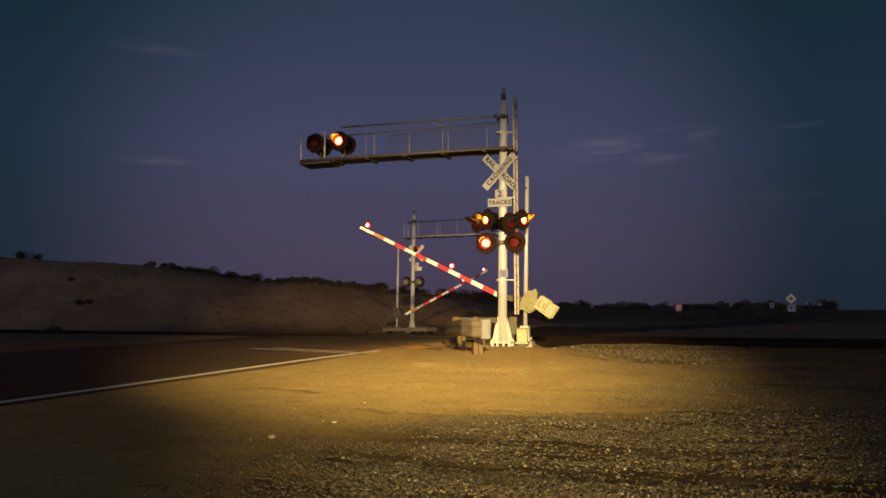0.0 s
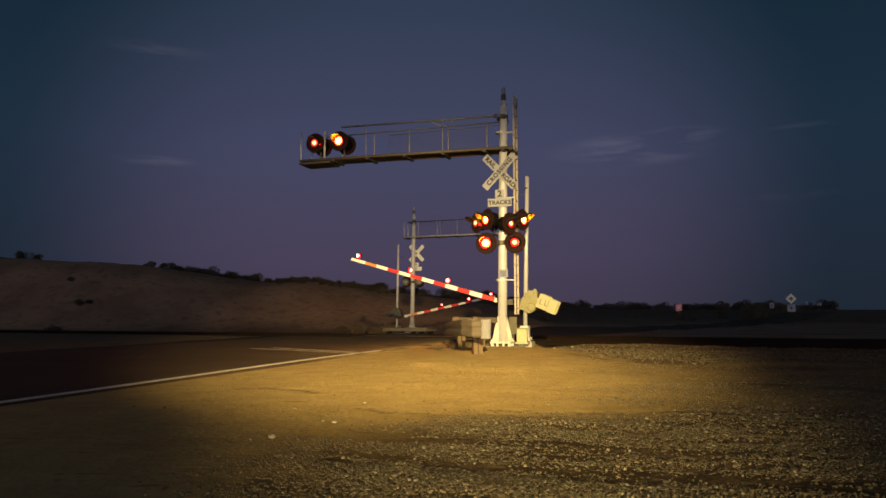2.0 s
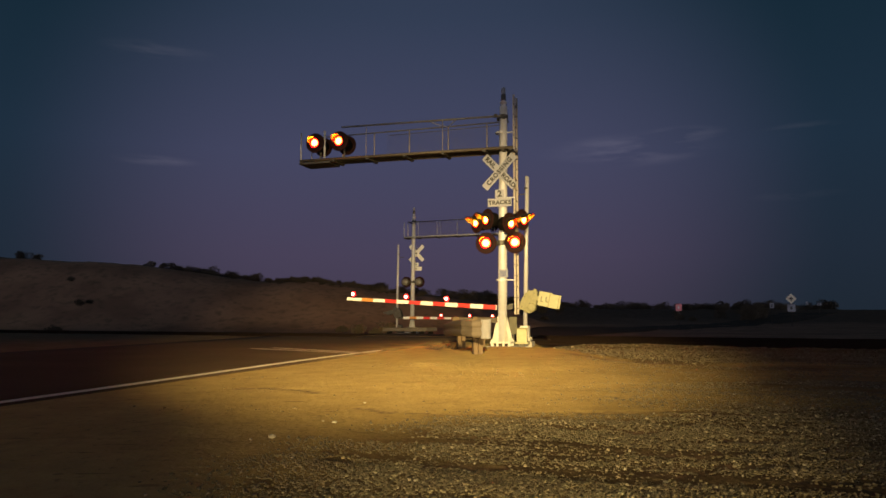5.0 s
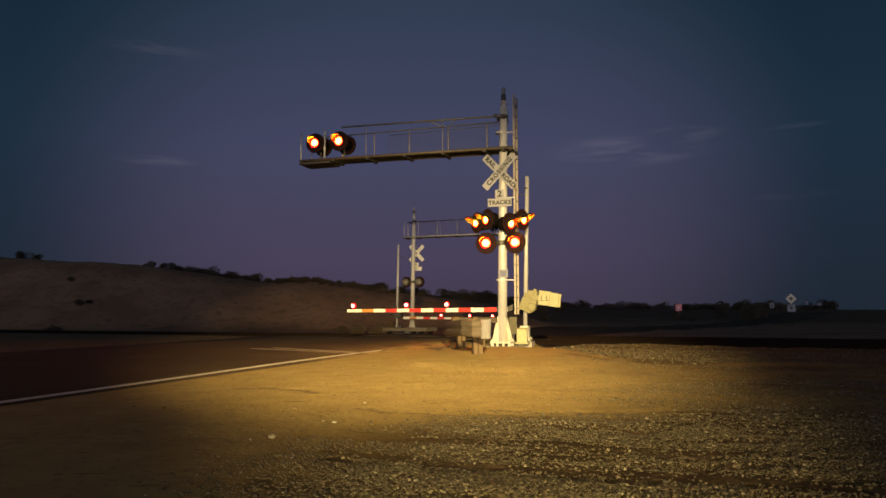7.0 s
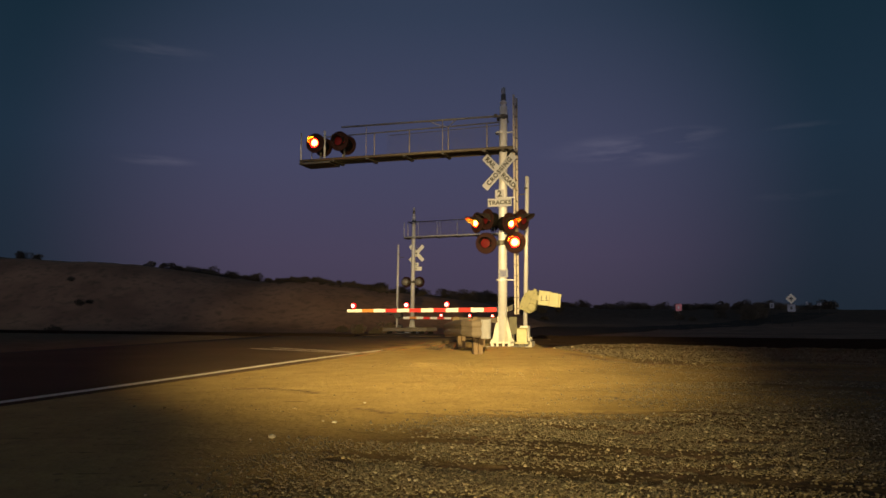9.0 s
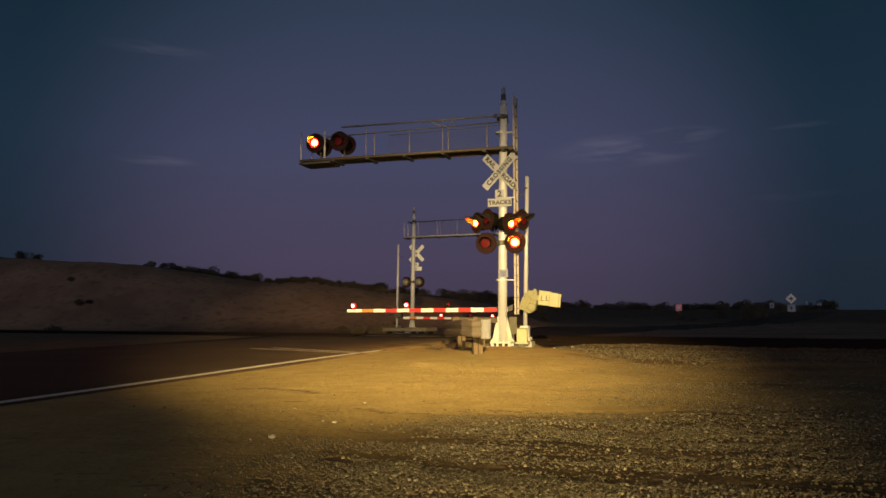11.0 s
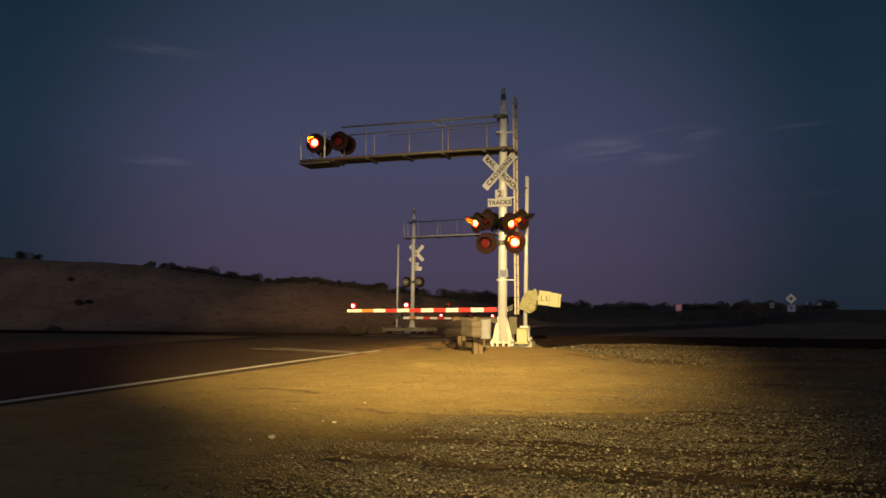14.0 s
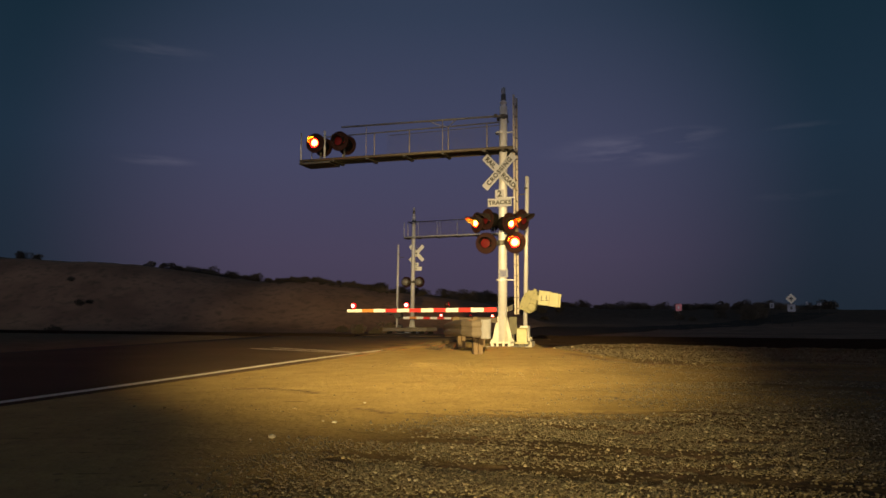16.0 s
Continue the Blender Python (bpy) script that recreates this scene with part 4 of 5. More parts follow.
    # reflective stripes, each a sleeve a little proud of the arm
    x, k = -5.945, 0
    widths = [0.28, 0.24] + ([0.425] * 11 + [0.40] if far else [0.40] * 12)
    for k, w in enumerate(widths):
        x1 = min(x + w - 0.006, root - 0.04)
        if x1 <= x:
            break
        red = k >= 2 and k % 2 == 0
        f0, f1 = (x + 5.94) / 5.24, (x1 + 5.94) / 5.24
        lo = lambda f: -0.470 + 0.015 * f - 0.004
        hi = lambda f: -0.385 + 0.060 * f + 0.004
        bm = BM()
        prism(bm, [(x, lo(f0)), (x1, lo(f1)), (x1, hi(f1)), (x, hi(f0))], 0.058)
        part("stripe", bm, (ORANGE_STRIPE if k == (12 if far else 2) else RED_STRIPE) if red else WHITE_STRIPE, arm)
        x += w
    # lamps on the arm
    for x, kind in ((-5.74, "on"), (-4.41, "P"), (-2.70, "Q")) if far else ((-5.74, "on"), (-3.92, "Q"), (-2.60, "P")):
        f = (x + 5.94) / 5.24
        top = -0.385 + 0.060 * f
        bm = BM()
        box(bm, (0.10, 0.07, 0.03), pose(x, 0, top + 0.018), 0.004)
        tube(bm, (x, 0, top + 0.02), (x, 0, top + 0.06), 0.02, sides=10)
        lathe(bm, [(0.012, 0.066), (0.012, 0.082), (0.050, 0.086), (0.085, 0.06), (0.092, 0.001)], 20, "y", pose(x, 0, top + 0.115, 0, 0, 180 if far else 0))
        part("lamp_holder", bm, BLACK, arm)
        at = Vector((x, 0.0, top + 0.115))
        lit = 180 if far else 0
        ball = lens_ball("arm_lamp", 0.074, SMALL_ON, arm, Matrix.Translation(at), lit + (OFF if kind == "Q" else 0))
        if kind != "on":
            (P_LENSES if kind == "P" else Q_LENSES).append((ball, at, lit))
    ARMS.append((arm, far))
    return g


# ---------------------------------------------------------------- guardrails
W_BEAM = [(0.0, 0.155), (0.026, 0.135), (0.036, 0.105), (0.036, 0.055), (0.022, 0.02), (0.022, -0.02), (0.036, -0.055), (0.036, -0.105), (0.026, -0.135), (0.0, -0.155)]


def guardrail(points, rail_z, posts, label, wrap=0.0, zinc=None, wood=None, tall=1.0):
    """A W-beam on posts along a line of ground points; wrap: a rounded end shoe at the first point."""
    base = Vector(points[0])
    g = thing("guardrail", label, "guardrail", Matrix.Translation(base), "guardrails")
    pts = [Vector(p) - base for p in points]
    bm = BM()
    prev = None
    for i, p in enumerate(pts):
        d = (pts[min(i + 1, len(pts) - 1)] - pts[max(i - 1, 0)]).normalized()
        side = Vector((-d.y, d.x, 0))
        out = [bm.verts.new(p + side * o + Vector((0, 0, rail_z + tall * z))) for o, z in W_BEAM] + [bm.verts.new(p + side * (o - 0.006) + Vector((0, 0, rail_z + tall * z))) for o, z in W_BEAM[::-1]]
        if prev:
            for a in range(len(out)):
                b = (a + 1) % len(out)
                bm.faces.new((prev[a], prev[b], out[b], out[a]))
        else:
            bm.faces.new(out)
        prev = out
    bm.faces.new(prev[::-1])
    bmesh.ops.recalc_face_normals(bm, faces=bm.faces)
    part("rail_beam", bm, zinc or OLD_ZINC, g, "grey corrugated steel beam", smooth=False)
    if wrap:
        d = (pts[1] - pts[0]).normalized()
        mid = pts[0] - d * wrap * 0.55 + Vector((0, 0.05, 0))
        bm = BM()
        seg = []
        for i in range(15):
            a = radians(150 + 240 * i / 14)
            c = mid + Vector((wrap * math.cos(a), wrap * math.sin(a), 0))
            seg.append([bm.verts.new(c + Vector((0, 0, rail_z + z))) for z in (-0.17, 0.17)])
        for a, b in zip(seg, seg[1:]):
            bm.faces.new((a[0], a[1], b[1], b[0]))
        bmesh.ops.solidify(bm, geom=list(bm.faces), thickness=0.008)
        part("end_shoe", bm, GALV, g, "bright rounded end shoe", smooth=True)
    for p in posts:
        q = Vector(p) - base
        bm = BM()
        for o in (-0.047, 0.047):
            box(bm, (0.086, 0.20, 1.0), Matrix.Translation(q + Vector((0, 0, 0.16))) @ pose(o, 0, 0, 0, 0, 8), 0.012)
        part("post", bm, wood or TIMBER, g, "weathered timber post")
    for p in posts:
        q = Vector(p) - base
        bm = BM()
        box(bm, (0.15, 0.16, 0.34 * tall), Matrix.Translation(q + Vector((-0.13, -0.02, rail_z))) @ pose(0, 0, 0, 0, 0, 8), 0.01)
        part("spacer_block", bm, wood or TIMBER, g)
    return g


# ---------------------------------------------------------------- far signs and scrub


def ground_z(x, y):
    return float(height(np.array([float(x)]), np.array([float(y)]))[0])


def road_sign(x, y, plates, label, category="road sign"):
    """Plates on a thin post: (kind, width, height, middle height, material)."""
    z0 = ground_z(x, y)
    s = thing("road_sign", label, category, Matrix.Translation((x, y, z0)) @ pose(0, 0, 0, 0, 0, math.degrees(math.atan2(-x, y)) * 0.8), "road signs")
    top = max(z + h / 2 for _, w, h, z, _ in plates) - z0
    bm = BM()
    box(bm, (0.07, 0.05, top + 0.2), pose(0, 0.05, top / 2 - 0.12), 0.006)
    part("post", bm, TARRED, s)
    for kind, w, h, z, mat in plates:
        bm = BM()
        if kind == "diamond":
            prism(bm, [(0, h / 2), (w / 2, 0), (0, -h / 2), (-w / 2, 0)], 0.006)
        else:
            box(bm, (w, 0.006, h), None)
        plate = part("sign_plate", bm, mat, s, m=pose(0, 0, z - z0))
        mark = BM()
        if kind == "diamond":
            box(mark, (w * 0.10, 0.004, h * 0.38), pose(0, -0.006, 0))
            box(mark, (w * 0.34, 0.004, h * 0.10), pose(0, -0.0065, 0.02))
            part("symbol", mark, INK, plate)
        else:
            box(mark, (w * 0.26, 0.004, h * 0.40), pose(0, -0.006, 0))
            part("print_bar", mark, WHITE_STRIPE if mat is PINK_SIGN else INK, plate)
    return s


def bush_prototype(seed, w, h, name="bush"):
    """Dry scrub: thin stems and hundreds of small leaf clumps in an uneven crown."""
    r = random.Random(seed)
    verts, faces = [], []
    stems = BM()
    lobes = [(r.uniform(-w * 0.42, w * 0.42), r.uniform(-w * 0.25, w * 0.25), r.uniform(0.12, 0.6) * h, r.uniform(0.22, 0.42) * w) for _ in range(7)]
    for lx, ly, lz, lr in lobes:
        tube(stems, (r.uniform(-0.1, 0.1), r.uniform(-0.1, 0.1), -0.15), (lx, ly, lz), 0.035, 0.012, sides=5)
        for _ in range(120):
            a, b, k = r.uniform(0, 6.283), r.uniform(-1, 1), r.uniform(0.35, 1.0) ** 0.5
            c = Vector((lx + lr * k * math.cos(a) * math.sqrt(1 - b * b), ly + lr * k * math.sin(a) * math.sqrt(1 - b * b), max(0.03, lz + lr * 0.75 * k * b)))
            s = r.uniform(0.05, 0.14) * (0.6 + 0.25 * w)
            q = Euler((r.uniform(0, 6.28), r.uniform(0, 6.28), r.uniform(0, 6.28))).to_matrix()
            i = len(verts)
            verts += [c + q @ Vector(v) for v in ((-s, 0, 0), (0, -s * 0.45, s * 0.1), (s, 0, 0), (0, s * 0.45, 0))]
            faces.append((i, i + 1, i + 2, i + 3))
    ob = thing(name, "dark dry scrub bush on the bank", "bush", Matrix(), "bushes on the banks")
    part("stem", stems, TWIG, ob)
    me = bpy.data.meshes.new("crown")
    me.from_pydata([tuple(v) for v in verts], [], faces)
    me.materials.append(TWIG)
    c = new("crown", me)
    c.parent = ob
    return ob


def build_scrub():
    protos = [bush_prototype(i, w, h) for i, (w, h) in enumerate(((2.0, 1.5), (2.8, 1.7), (1.5, 1.0), (3.6, 2.3)))]
    r = random.Random(7)
    spots = []
    # along the top of the cut bank
    spots += [(-50.3, 83.5, 1, 0.62), (-48.9, 83.5, 0, 0.62), (-51.2, 84.0, 2, 0.55), (-44.5, 83.0, 2, 0.3), (-43.2, 83.0, 2, 0.28), (-40.3, 79.0, 2, 0.50), (-42.2, 81.0, 2, 0.3), (-33.2, 62.0, 2, 0.5), (-30.2, 58.0, 0, 0.4), (-29.6, 58.4, 2, 0.45)]
    for i in range(34):
        x = -29.9 + 13.3 * i / 33 + r.uniform(-0.3, 0.3)
        spots.append((x, 69.5 + r.uniform(0, 4), r.choice((0, 1, 2)), r.uniform(0.28, 0.52)))
    for i in range(20):
        x = -14.5 + 9 * i / 19 + r.uniform(-0.4, 0.4)
        spots.append((x, 72 + r.uniform(0, 5), r.choice((0, 1, 2)), r.uniform(0.28, 0.5)))
    for _ in range(46):
        spots.append((r.uniform(-17.5, -1.0), r.uniform(65.5, 68.5), r.choice((0, 1, 2)), r.uniform(0.16, 0.36)))
    # over the scrub land behind
    for _ in range(110):
        y = r.uniform(92, 150)
        x = r.uniform(-0.40, 0.50) * y
        spots.append((x, y, r.choice((0, 1, 2, 3)), r.uniform(0.5, 0.95)))
    # the tree line beyond the fields
    for _ in range(170):
        y = r.uniform(124, 165)
        x = r.uniform(0.04, 0.56) * y
        spots.append((x, y, r.choice((0, 1, 3)), r.uniform(0.4, 0.85)))
    # a few on the face of the bank and by its foot
    for x, y in ((-24.5, 44), (-7.5, 52), (-3.5, 47), (-4.2, 43.5), (2.0, 47), (-5.4, 45.0), (4.5, 50)):
        spots.append((x, y, r.choice((0, 2)), r.uniform(0.45, 0.75)))
    first = dict.fromkeys(range(4))
    for x, y, k, sc in spots:
        u, v = road_axes(x, y)
        if -11 < u < 0.5 and y < 125:
            continue
        m = Matrix.Translation((x, y, ground_z(x, y))) @ pose(0, 0, 0, 0, 0, r.uniform(0, 360))
        if first[k] is None:
            protos[k].matrix_basis = m @ Matrix.Diagonal((sc, sc, sc, 1))
            first[k] = True
        else:
            o = copy_thing(protos[k], m)
            o.scale = (sc, sc, sc * r.uniform(0.85, 1.15))


def stones(name, label, spots, material, kind="stuff"):
    """Many loose stones as one object: distorted little solids half sunk in the ground."""
    bm = BM()
    bmesh.ops.create_icosphere(bm, subdivisions=1, radius=1.0)
    bm.verts.index_update()
    base = np.array([v.co[:] for v in bm.verts])
    tris = np.array([[v.index for v in f.verts] for f in bm.faces])
    bm.free()
    n = len(spots)
    rng = np.random.RandomState(len(name) + n)
    nv = len(base)
    jit = base[None] * rng.uniform(0.58, 1.25, (n, nv, 1))
    sc = np.stack([rng.uniform(0.8, 1.35, n), rng.uniform(0.7, 1.1, n), rng.uniform(0.45, 0.85, n)], 1)
    jit = jit * sc[:, None, :] * spots[:, 3][:, None, None]
    a, t = rng.uniform(0, 2 * np.pi, n), rng.uniform(-0.5, 0.5, n)
    ca, sa, ct, st = np.cos(a), np.sin(a), np.cos(t), np.sin(t)
    x, y, z = jit[..., 0], jit[..., 1], jit[..., 2]
    y, z = y * ct[:, None] - z * st[:, None], y * st[:, None] + z * ct[:, None]
    x, y = x * ca[:, None] - y * sa[:, None], x * sa[:, None] + y * ca[:, None]
    co = np.stack([x + spots[:, 0:1], y + spots[:, 1:2], z + spots[:, 2:3]], 2).reshape(-1, 3)
    idx = (tris[None] + (np.arange(n) * nv)[:, None, None]).reshape(-1, 3)
    me = bpy.data.meshes.new(name)
    me.vertices.add(len(co))
    me.vertices.foreach_set("co", co.ravel())
    me.loops.add(idx.size)
    me.loops.foreach_set("vertex_index", idx.ravel().astype(np.int32))
    me.polygons.add(len(idx))
    me.polygons.foreach_set("loop_start", np.arange(0, idx.size, 3, dtype=np.int32))
    me.update()
    me.validate()
    me.materials.append(material)
    return tagged(new(name, me), label, "gravel", kind=kind)


def build_gravel():
    rng = np.random.RandomState(4)

    def scatter(x0, x1, y0, y1, per_m2, size, share_power=1.0):
        n = int((x1 - x0) * (y1 - y0) * per_m2)
        x, y = rng.uniform(x0, x1, n), rng.uniform(y0, y1, n)
        u, v = road_axes(x, y)
        patch = 0.80 + 0.85 * wave(u * 0.30, v * 2.9, 51, 2.2) + 0.25 * wave(x, y, 52, 3.5)
        keep = (rng.uniform(0, 1, n) < np.clip(gravel_share(x, y) ** share_power * patch, 0, 1)) & (np.abs(x) < 0.72 * y + 0.6)
        keep &= u > -1.2
        keep &= groove_depth(x, y, True) < rng.uniform(0.15, 0.7, n)
        x, y = x[keep], y[keep]
        s = size * np.exp(np.clip(rng.normal(0, 0.40, len(x)), -0.8, 0.9))
        return np.stack([x, y, height(x, y) + s * 0.30, s], 1)

    near = np.concatenate([scatter(-2.6, 6, 2.6, 5.2, 6600, 0.0060), scatter(-2.0, 7, 5.2, 8.6, 3400, 0.0072)])
    edge = gravel_share(near[:, 0], near[:, 1]) < rng.uniform(0.55, 0.95, len(near))
    stones("gravel", "loose grey crushed gravel of the roadside turnout", near[~edge], GRAVEL)
    stones("gravel", "dusty brown gravel where the turnout meets the sand", near[edge], BROWN_GRAVEL)
    right = np.concatenate([scatter(1.2, 13, 8.6, 13, 520, 0.0078), scatter(2.0, 14, 13, 20.5, 130, 0.0105)])
    stones("gravel", "sparse gravel scattered over the sandy ground", right, BROWN_GRAVEL)
    n = 26000
    x, y = rng.uniform(2.3, 10.5, n), rng.uniform(8.0, 20.3, n)
    keep = (rng.uniform(0, 1, n) < shelf(x, y) * (0.72 - 0.3 * smooth_step(5.5, 9.0, x))) & (np.abs(x) < 0.68 * y)
    keep &= groove_depth(x, y, True) < rng.uniform(0.1, 0.6, n)
    x, y = x[keep], y[keep]
    s = 0.015 * np.exp(np.clip(rng.normal(0, 0.35, len(x)), -0.8, 0.8))
    stones("ballast", "pale ballast stones along the edge of the berm", np.stack([x, y, height(x, y) + s * 0.2, s], 1), BROWN_GRAVEL)
    n = 170
    x, y = rng.normal(2.35, 0.33, n), rng.normal(18.3, 0.75, n)
    s = 0.022 * np.exp(np.clip(rng.normal(0, 0.45, n), -0.8, 0.9))
    stones("rubble", "loose rubble stones round the foot of the gate", np.stack([x, y, height(x, y) + s * 0.25, s], 1), RUBBLE)
    n = 9000
    x, y = rng.uniform(-3.0, 4.5, n), rng.uniform(5.4, 12.0, n)
    u, v = road_axes(x, y)
    keep = (wave(u * 0.5, v * 1.6, 71, 1.5) + rng.uniform(-0.12, 0.12, n) > 0.34) & (u > -1.3) & (rng.uniform(0, 1, n) < 0.3)
    x, y = x[keep], y[keep]
    s = 0.008 * np.exp(np.clip(rng.normal(0, 0.5, len(x)), -0.9, 1.1))
    stones("earth_clods", "crumbled clods of dry sandy earth", np.stack([x, y, height(x, y) + s * 0.1, s], 1), CLOD)
    n = 260
    x, y = rng.uniform(-1.6, 3.0, n), rng.uniform(5.2, 17.0, n)
    u, _ = road_axes(x, y)
    ok = u > -1.1
    x, y = x[ok], y[ok]
    s = 0.006 * np.exp(rng.normal(0, 0.45, len(x)))
    stones("pebbles", "scattered pebbles on the sandy shoulder", np.stack([x, y, height(x, y) + s * 0.15, s], 1), BROWN_GRAVEL)


def weed_tuft(x, y, size, seed):
    """A dead roadside weed: thin bent stems that fan out from one root."""
    r = random.Random(seed)
    z = ground_z(x, y)
    ob = thing("dry_weed", "dead brown weed tuft beside the guardrail posts", "weed", Matrix.Translation((x, y, z)), "dry weeds")
    for _ in range(14):
        a, lean = r.uniform(0, 6.283), r.uniform(0.3, 1.3)
        bm = BM()
        p = Vector((r.uniform(-0.03, 0.03), r.uniform(-0.03, 0.03), -0.02))
        d = Vector((math.cos(a) * math.sin(lean), math.sin(a) * math.sin(lean), math.cos(lean)))
        rad = 0.007
        for _ in range(4):
            q = p + d * size * r.uniform(0.2, 0.32)
            tube(bm, p, q, rad, rad * 0.7, sides=5)
            p, rad = q, rad * 0.7
            d = (d + Vector((r.uniform(-0.35, 0.35), r.uniform(-0.35, 0.35), r.uniform(-0.35, 0.15)))).normalized()
        part("stem", bm, TARRED, ob)
    return ob


def single_stone(x, y, size, seed):
    r = random.Random(seed)
    bm = BM()
    bmesh.ops.create_icosphere(bm, subdivisions=2, radius=1.0)
    off = Vector((r.uniform(0, 9), r.uniform(0, 9), r.uniform(0, 9)))
    for v in bm.verts:
        v.co *= 1 + 0.35 * noise.noise(v.co * 1.3 + off)
        v.co = Vector((v.co.x * 1.3, v.co.y * 0.9, v.co.z * 0.62)) * size
    ob = part("stone", bm, PALE_STONE, None, smooth=False)
    ob.matrix_basis = pose(x, y, ground_z(x, y) + size * 0.25, 0, 0, r.uniform(0, 360))
    return tagged(ob, "pale rough stone lying on the earth", "stone", "loose stones")


# ---------------------------------------------------------------- the place
build_ground()
build_road()
for v in (7.6, 12.4):
    build_track(v)

NEAR = Matrix.Translation(MAST) @ pose(0, 0, 0, 0, 0, TURN)
FAR = Matrix.Translation(FAR_MAST) @ pose(0, 0, 0, 0, 0, TURN + 180)
cantilever(NEAR)
cantilever(FAR, True)
gate(Matrix.Translation(along(0.43, 1.29, 0.0)) @ pose(0, 0, 0, 0, 0, TURN))
gate(Matrix.Translation((-2.55, 40.85, -0.36)) @ pose(0, 0, 0, 0, 0, TURN + 180), True)

box_thing = thing("junction_box", "pale cast junction box with black case beside the mast", "junction box", Matrix.Translation(along(0.42, 0.62, -0.14)) @ pose(0, 0, 0, 0, 0, TURN + 6))
part("body", box(BM(), (0.30, 0.26, 0.40), pose(0.02, 0, 0.30), 0.02), WEIGHT, box_thing, "pale cast junction base")
part("foot_flange", box(BM(), (0.40, 0.36, 0.05), pose(0.02, 0, 0.10), 0.01), WEIGHT, box_thing)
part("lid", box(BM(), (0.32, 0.28, 0.03), pose(0.02, 0, 0.515), 0.008), CASTING, box_thing)
part("relay_case", box(BM(), (0.22, 0.18, 0.50), pose(-0.235, 0.03, 0.60), 0.015), RELAY, box_thing, "small dark olive relay case")
part("case_hinge", tube(BM(), (-0.352, -0.07, 0.40), (-0.352, -0.07, 0.80), 0.014, sides=8), STEEL_DARK, box_thing)
part("conduit", tube(BM(), (-0.235, 0.03, 0.36), (-0.235, 0.03, -0.20), 0.03, sides=10), STEEL_DARK, box_thing)
part("stand", box(BM(), (0.16, 0.16, 0.40), pose(0.02, 0, -0.11), 0.008), STEEL_DARK, box_thing)
guardrail([(0.73, 12.60, 0.0), (0.55, 12.70, 0.0), (0.37, 13.05, 0.01), (0.24, 14.2, -0.02), (0.13, 16.0, -0.08), (0.05, 18.2, -0.16)], 0.545,
          [(0.655, 13.34, 0.0), (0.42, 16.30, 0.0)], "short grey guardrail on timber posts before the signal mast", 0.092)
guardrail([(0.32, 17.35, 0.0), (0.70, 17.05, 0.0), (1.05, 16.82, 0.0), (1.29, 16.70, 0.0)], 0.655,
          [(0.44, 17.38, 0.0), (0.92, 17.08, 0.0)], "weathered guardrail piece behind the end of the first", 0.0, tall=0.45)
guardrail([(-3.40, 39.6, -0.48), (-2.6, 39.4, -0.48), (-1.7, 39.2, -0.48), (-0.9, 39.2, -0.48), (-0.34, 39.5, -0.48)], 0.345,
          [(-2.98, 39.65, -0.74), (-1.61, 39.40, -0.74), (-1.15, 39.38, -0.74), (-0.66, 39.50, -0.74)], "distant guardrail on short posts round the far signal", 0.0, RUSTY, BLACK, 0.72)

road_sign(36.95, 74, [("diamond", 1.10, 1.10, 2.23, YELLOW_SIGN), ("plate", 0.76, 0.76, 1.25, SIGN_WHITE)], "pale diamond warning sign over a square plate beside the road")
road_sign(23.64, 70, [("plate", 0.60, 0.72, 1.30, PINK_SIGN)], "small red road sign on a thin post in the field")
road_sign(35.35, 75, [("plate", 0.42, 0.56, 1.52, SIGN_WHITE)], "small white road sign on a thin post")
road_sign(57.4, 110, [("plate", 0.35, 0.5, 2.2, SIGN_WHITE)], "small white marker sign in the distance")
road_sign(62.0, 115, [("plate", 0.7, 0.4, 2.1, SIGN_WHITE)], "small white marker sign in the distance")

for i, (x, y, s) in enumerate(((-1.17, 4.86, 0.028), (-1.30, 4.80, 0.010), (-0.84, 5.49, 0.018), (-0.94, 5.55, 0.009), (-0.88, 4.17, 0.012), (-0.74, 6.67, 0.011), (0.06, 5.81, 0.009), (-0.14, 3.58, 0.010), (-0.22, 3.47, 0.008),
                               (0.14, 3.85, 0.009), (0.18, 4.04, 0.009), (0.49, 4.22, 0.008), (0.29, 3.76, 0.006), (1.14, 3.65, 0.013), (0.83, 3.33, 0.011), (0.99, 3.87, 0.011),
                               (2.38, 4.44, 0.009), (2.32, 4.08, 0.009), (1.78, 5.97, 0.010), (1.41, 5.69, 0.009), (3.16, 6.55, 0.011), (-0.55, 3.79, 0.007), (-0.81, 4.53, 0.007),
                               (1.09, 5.81, 0.009), (3.03, 7.34, 0.012))):
    single_stone(x, y, s, i)
for i, (x, y, size) in enumerate(((-0.10, 16.2, 0.20), (0.12, 16.9, 0.22), (0.24, 15.6, 0.17), (-0.30, 16.6, 0.15))):
    weed_tuft(x, y, size, 40 + i)
build_scrub()
build_gravel()


# ---------------------------------------------------------------- how the arms and lamps move


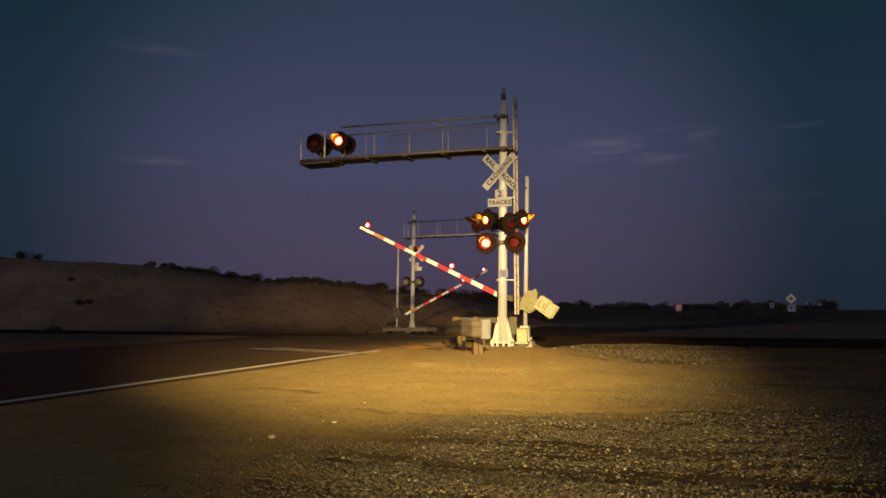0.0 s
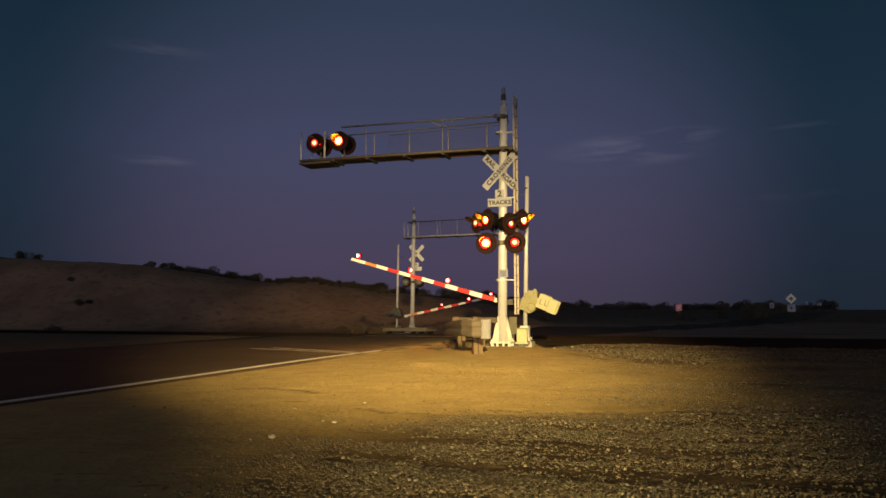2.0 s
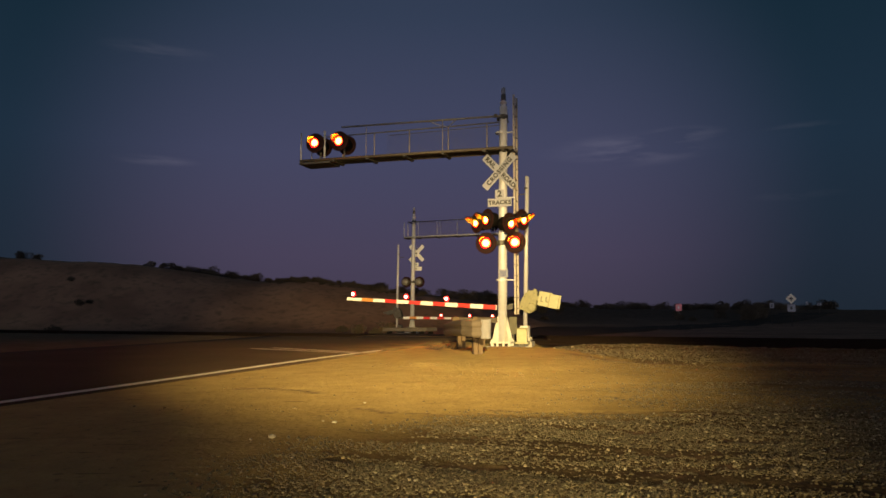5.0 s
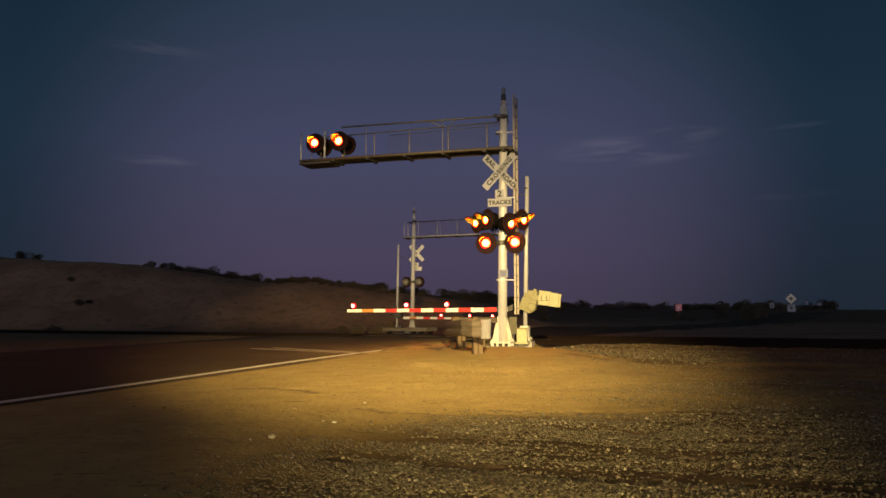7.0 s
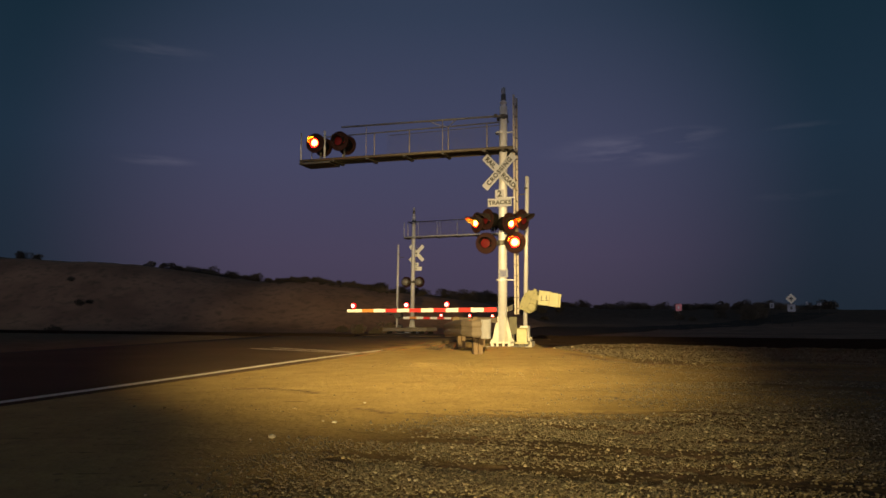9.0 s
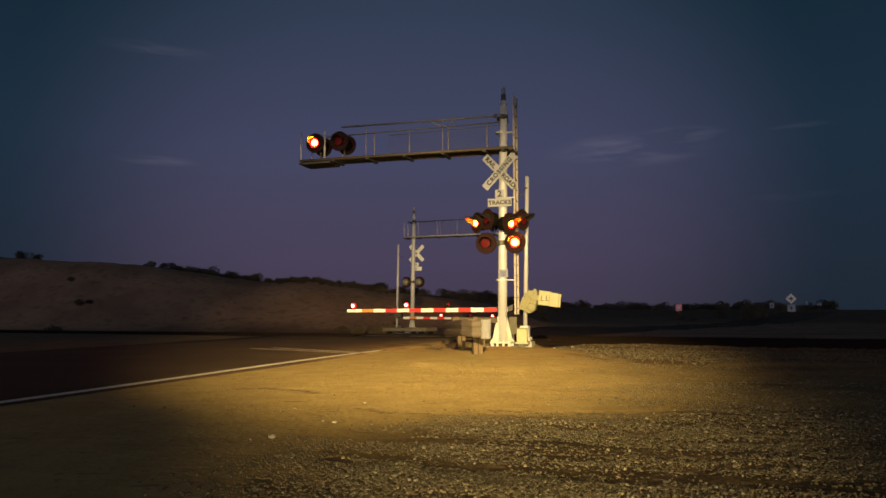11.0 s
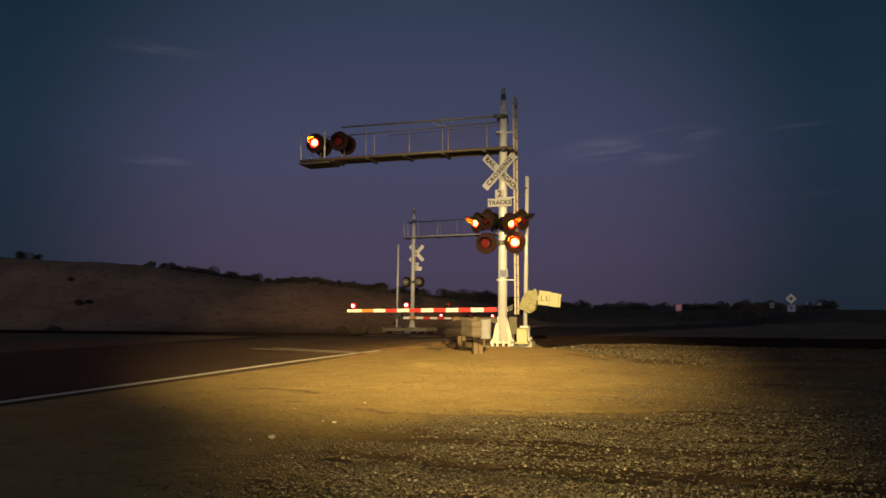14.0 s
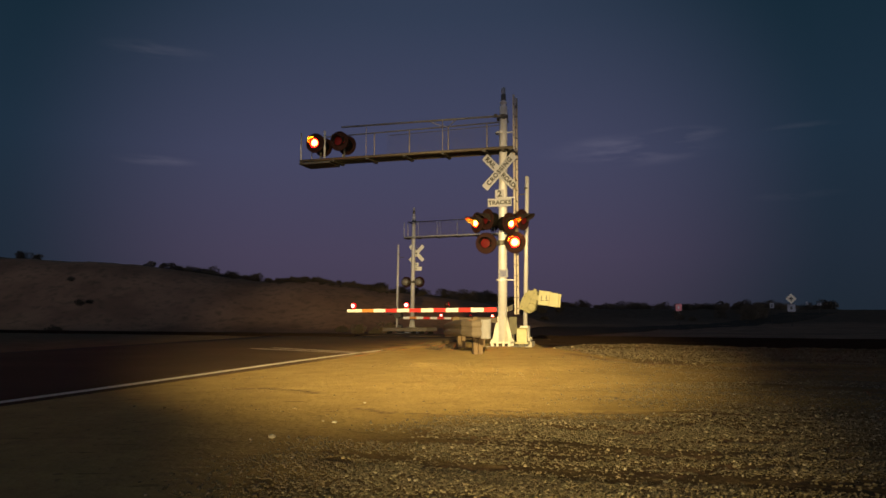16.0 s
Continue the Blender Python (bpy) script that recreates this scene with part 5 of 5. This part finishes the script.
def motions():
    near_lift = [(0, 26.37), (0.5, 23.68), (1, 21.03), (1.5, 18.55), (2, 16.15), (2.5, 13.83), (3, 11.52), (3.5, 9.3), (4, 7.33), (4.5, 5.45), (5, 3.75), (5.5, 2.25), (6, 1.0), (6.5, 0.15), (7, 0.0), (16, 0.0)]
    far_lift = [(0, 26.9), (0.5, 22.8), (1, 19.2), (1.5, 15.7), (2, 12.3), (2.5, 9.2), (3, 6.5), (3.5, 3.4), (4, 1.2), (4.4, 0.2), (4.8, 0.0), (16, 0.0)]
    for arm, far in ARMS:
        at = arm.matrix_basis.translation.copy()
        walk(arm, [(t, Matrix.Translation(at) @ pose(0, 0, 0, 0, a, 0)) for t, a in (far_lift if far else near_lift)])
    # one lamp of each pair fades in a moment before its partner fades out: (comes on, goes dark)
    switches = [(0.43, 0.50), (0.90, 0.97), (1.40, 1.50), (1.90, 2.00), (2.40, 2.53), (2.90, 3.00), (3.40, 3.57), (3.90, 4.00), (4.47, 4.57), (4.97, 5.07), (5.50, 5.60), (6.0, 6.1),
                (6.53, 6.60), (6.93, 7.07), (7.53, 7.60), (8.00, 8.10)]
    switches += [(s - 0.03, s + 0.03) for s in (8.58, 9.07, 9.60, 10.09, 10.60, 11.10, 11.60, 12.10, 12.63, 13.12, 13.66, 14.12, 14.67, 15.17, 15.68)]
    for group, lenses in enumerate((P_LENSES, Q_LENSES)):
        for lamp, at, lit in lenses:
            rows = [(0.0, OFF if group else 0)]
            for i, (rise, fall) in enumerate(switches):
                rising = i % 2 != group
                small = lamp.name.startswith("arm_lamp")     # the arm's own lamps come on earliest
                t = round(((rise - (0.1 if i < 15 or i == 17 else 0.02) * small) if rising else fall) * FPS) / FPS
                a, b = (OFF, 0) if rising else (0, OFF)
                rows += [(t - 1 / FPS, a), (t, OFF / 2), (t + 1 / FPS, b)]
            rows.append((16.0, rows[-1][1]))
            walk(lamp, [(t, Matrix.Translation(at) @ pose(0, 0, 0, 0, 0, lit + a)) for t, a in rows])


motions()
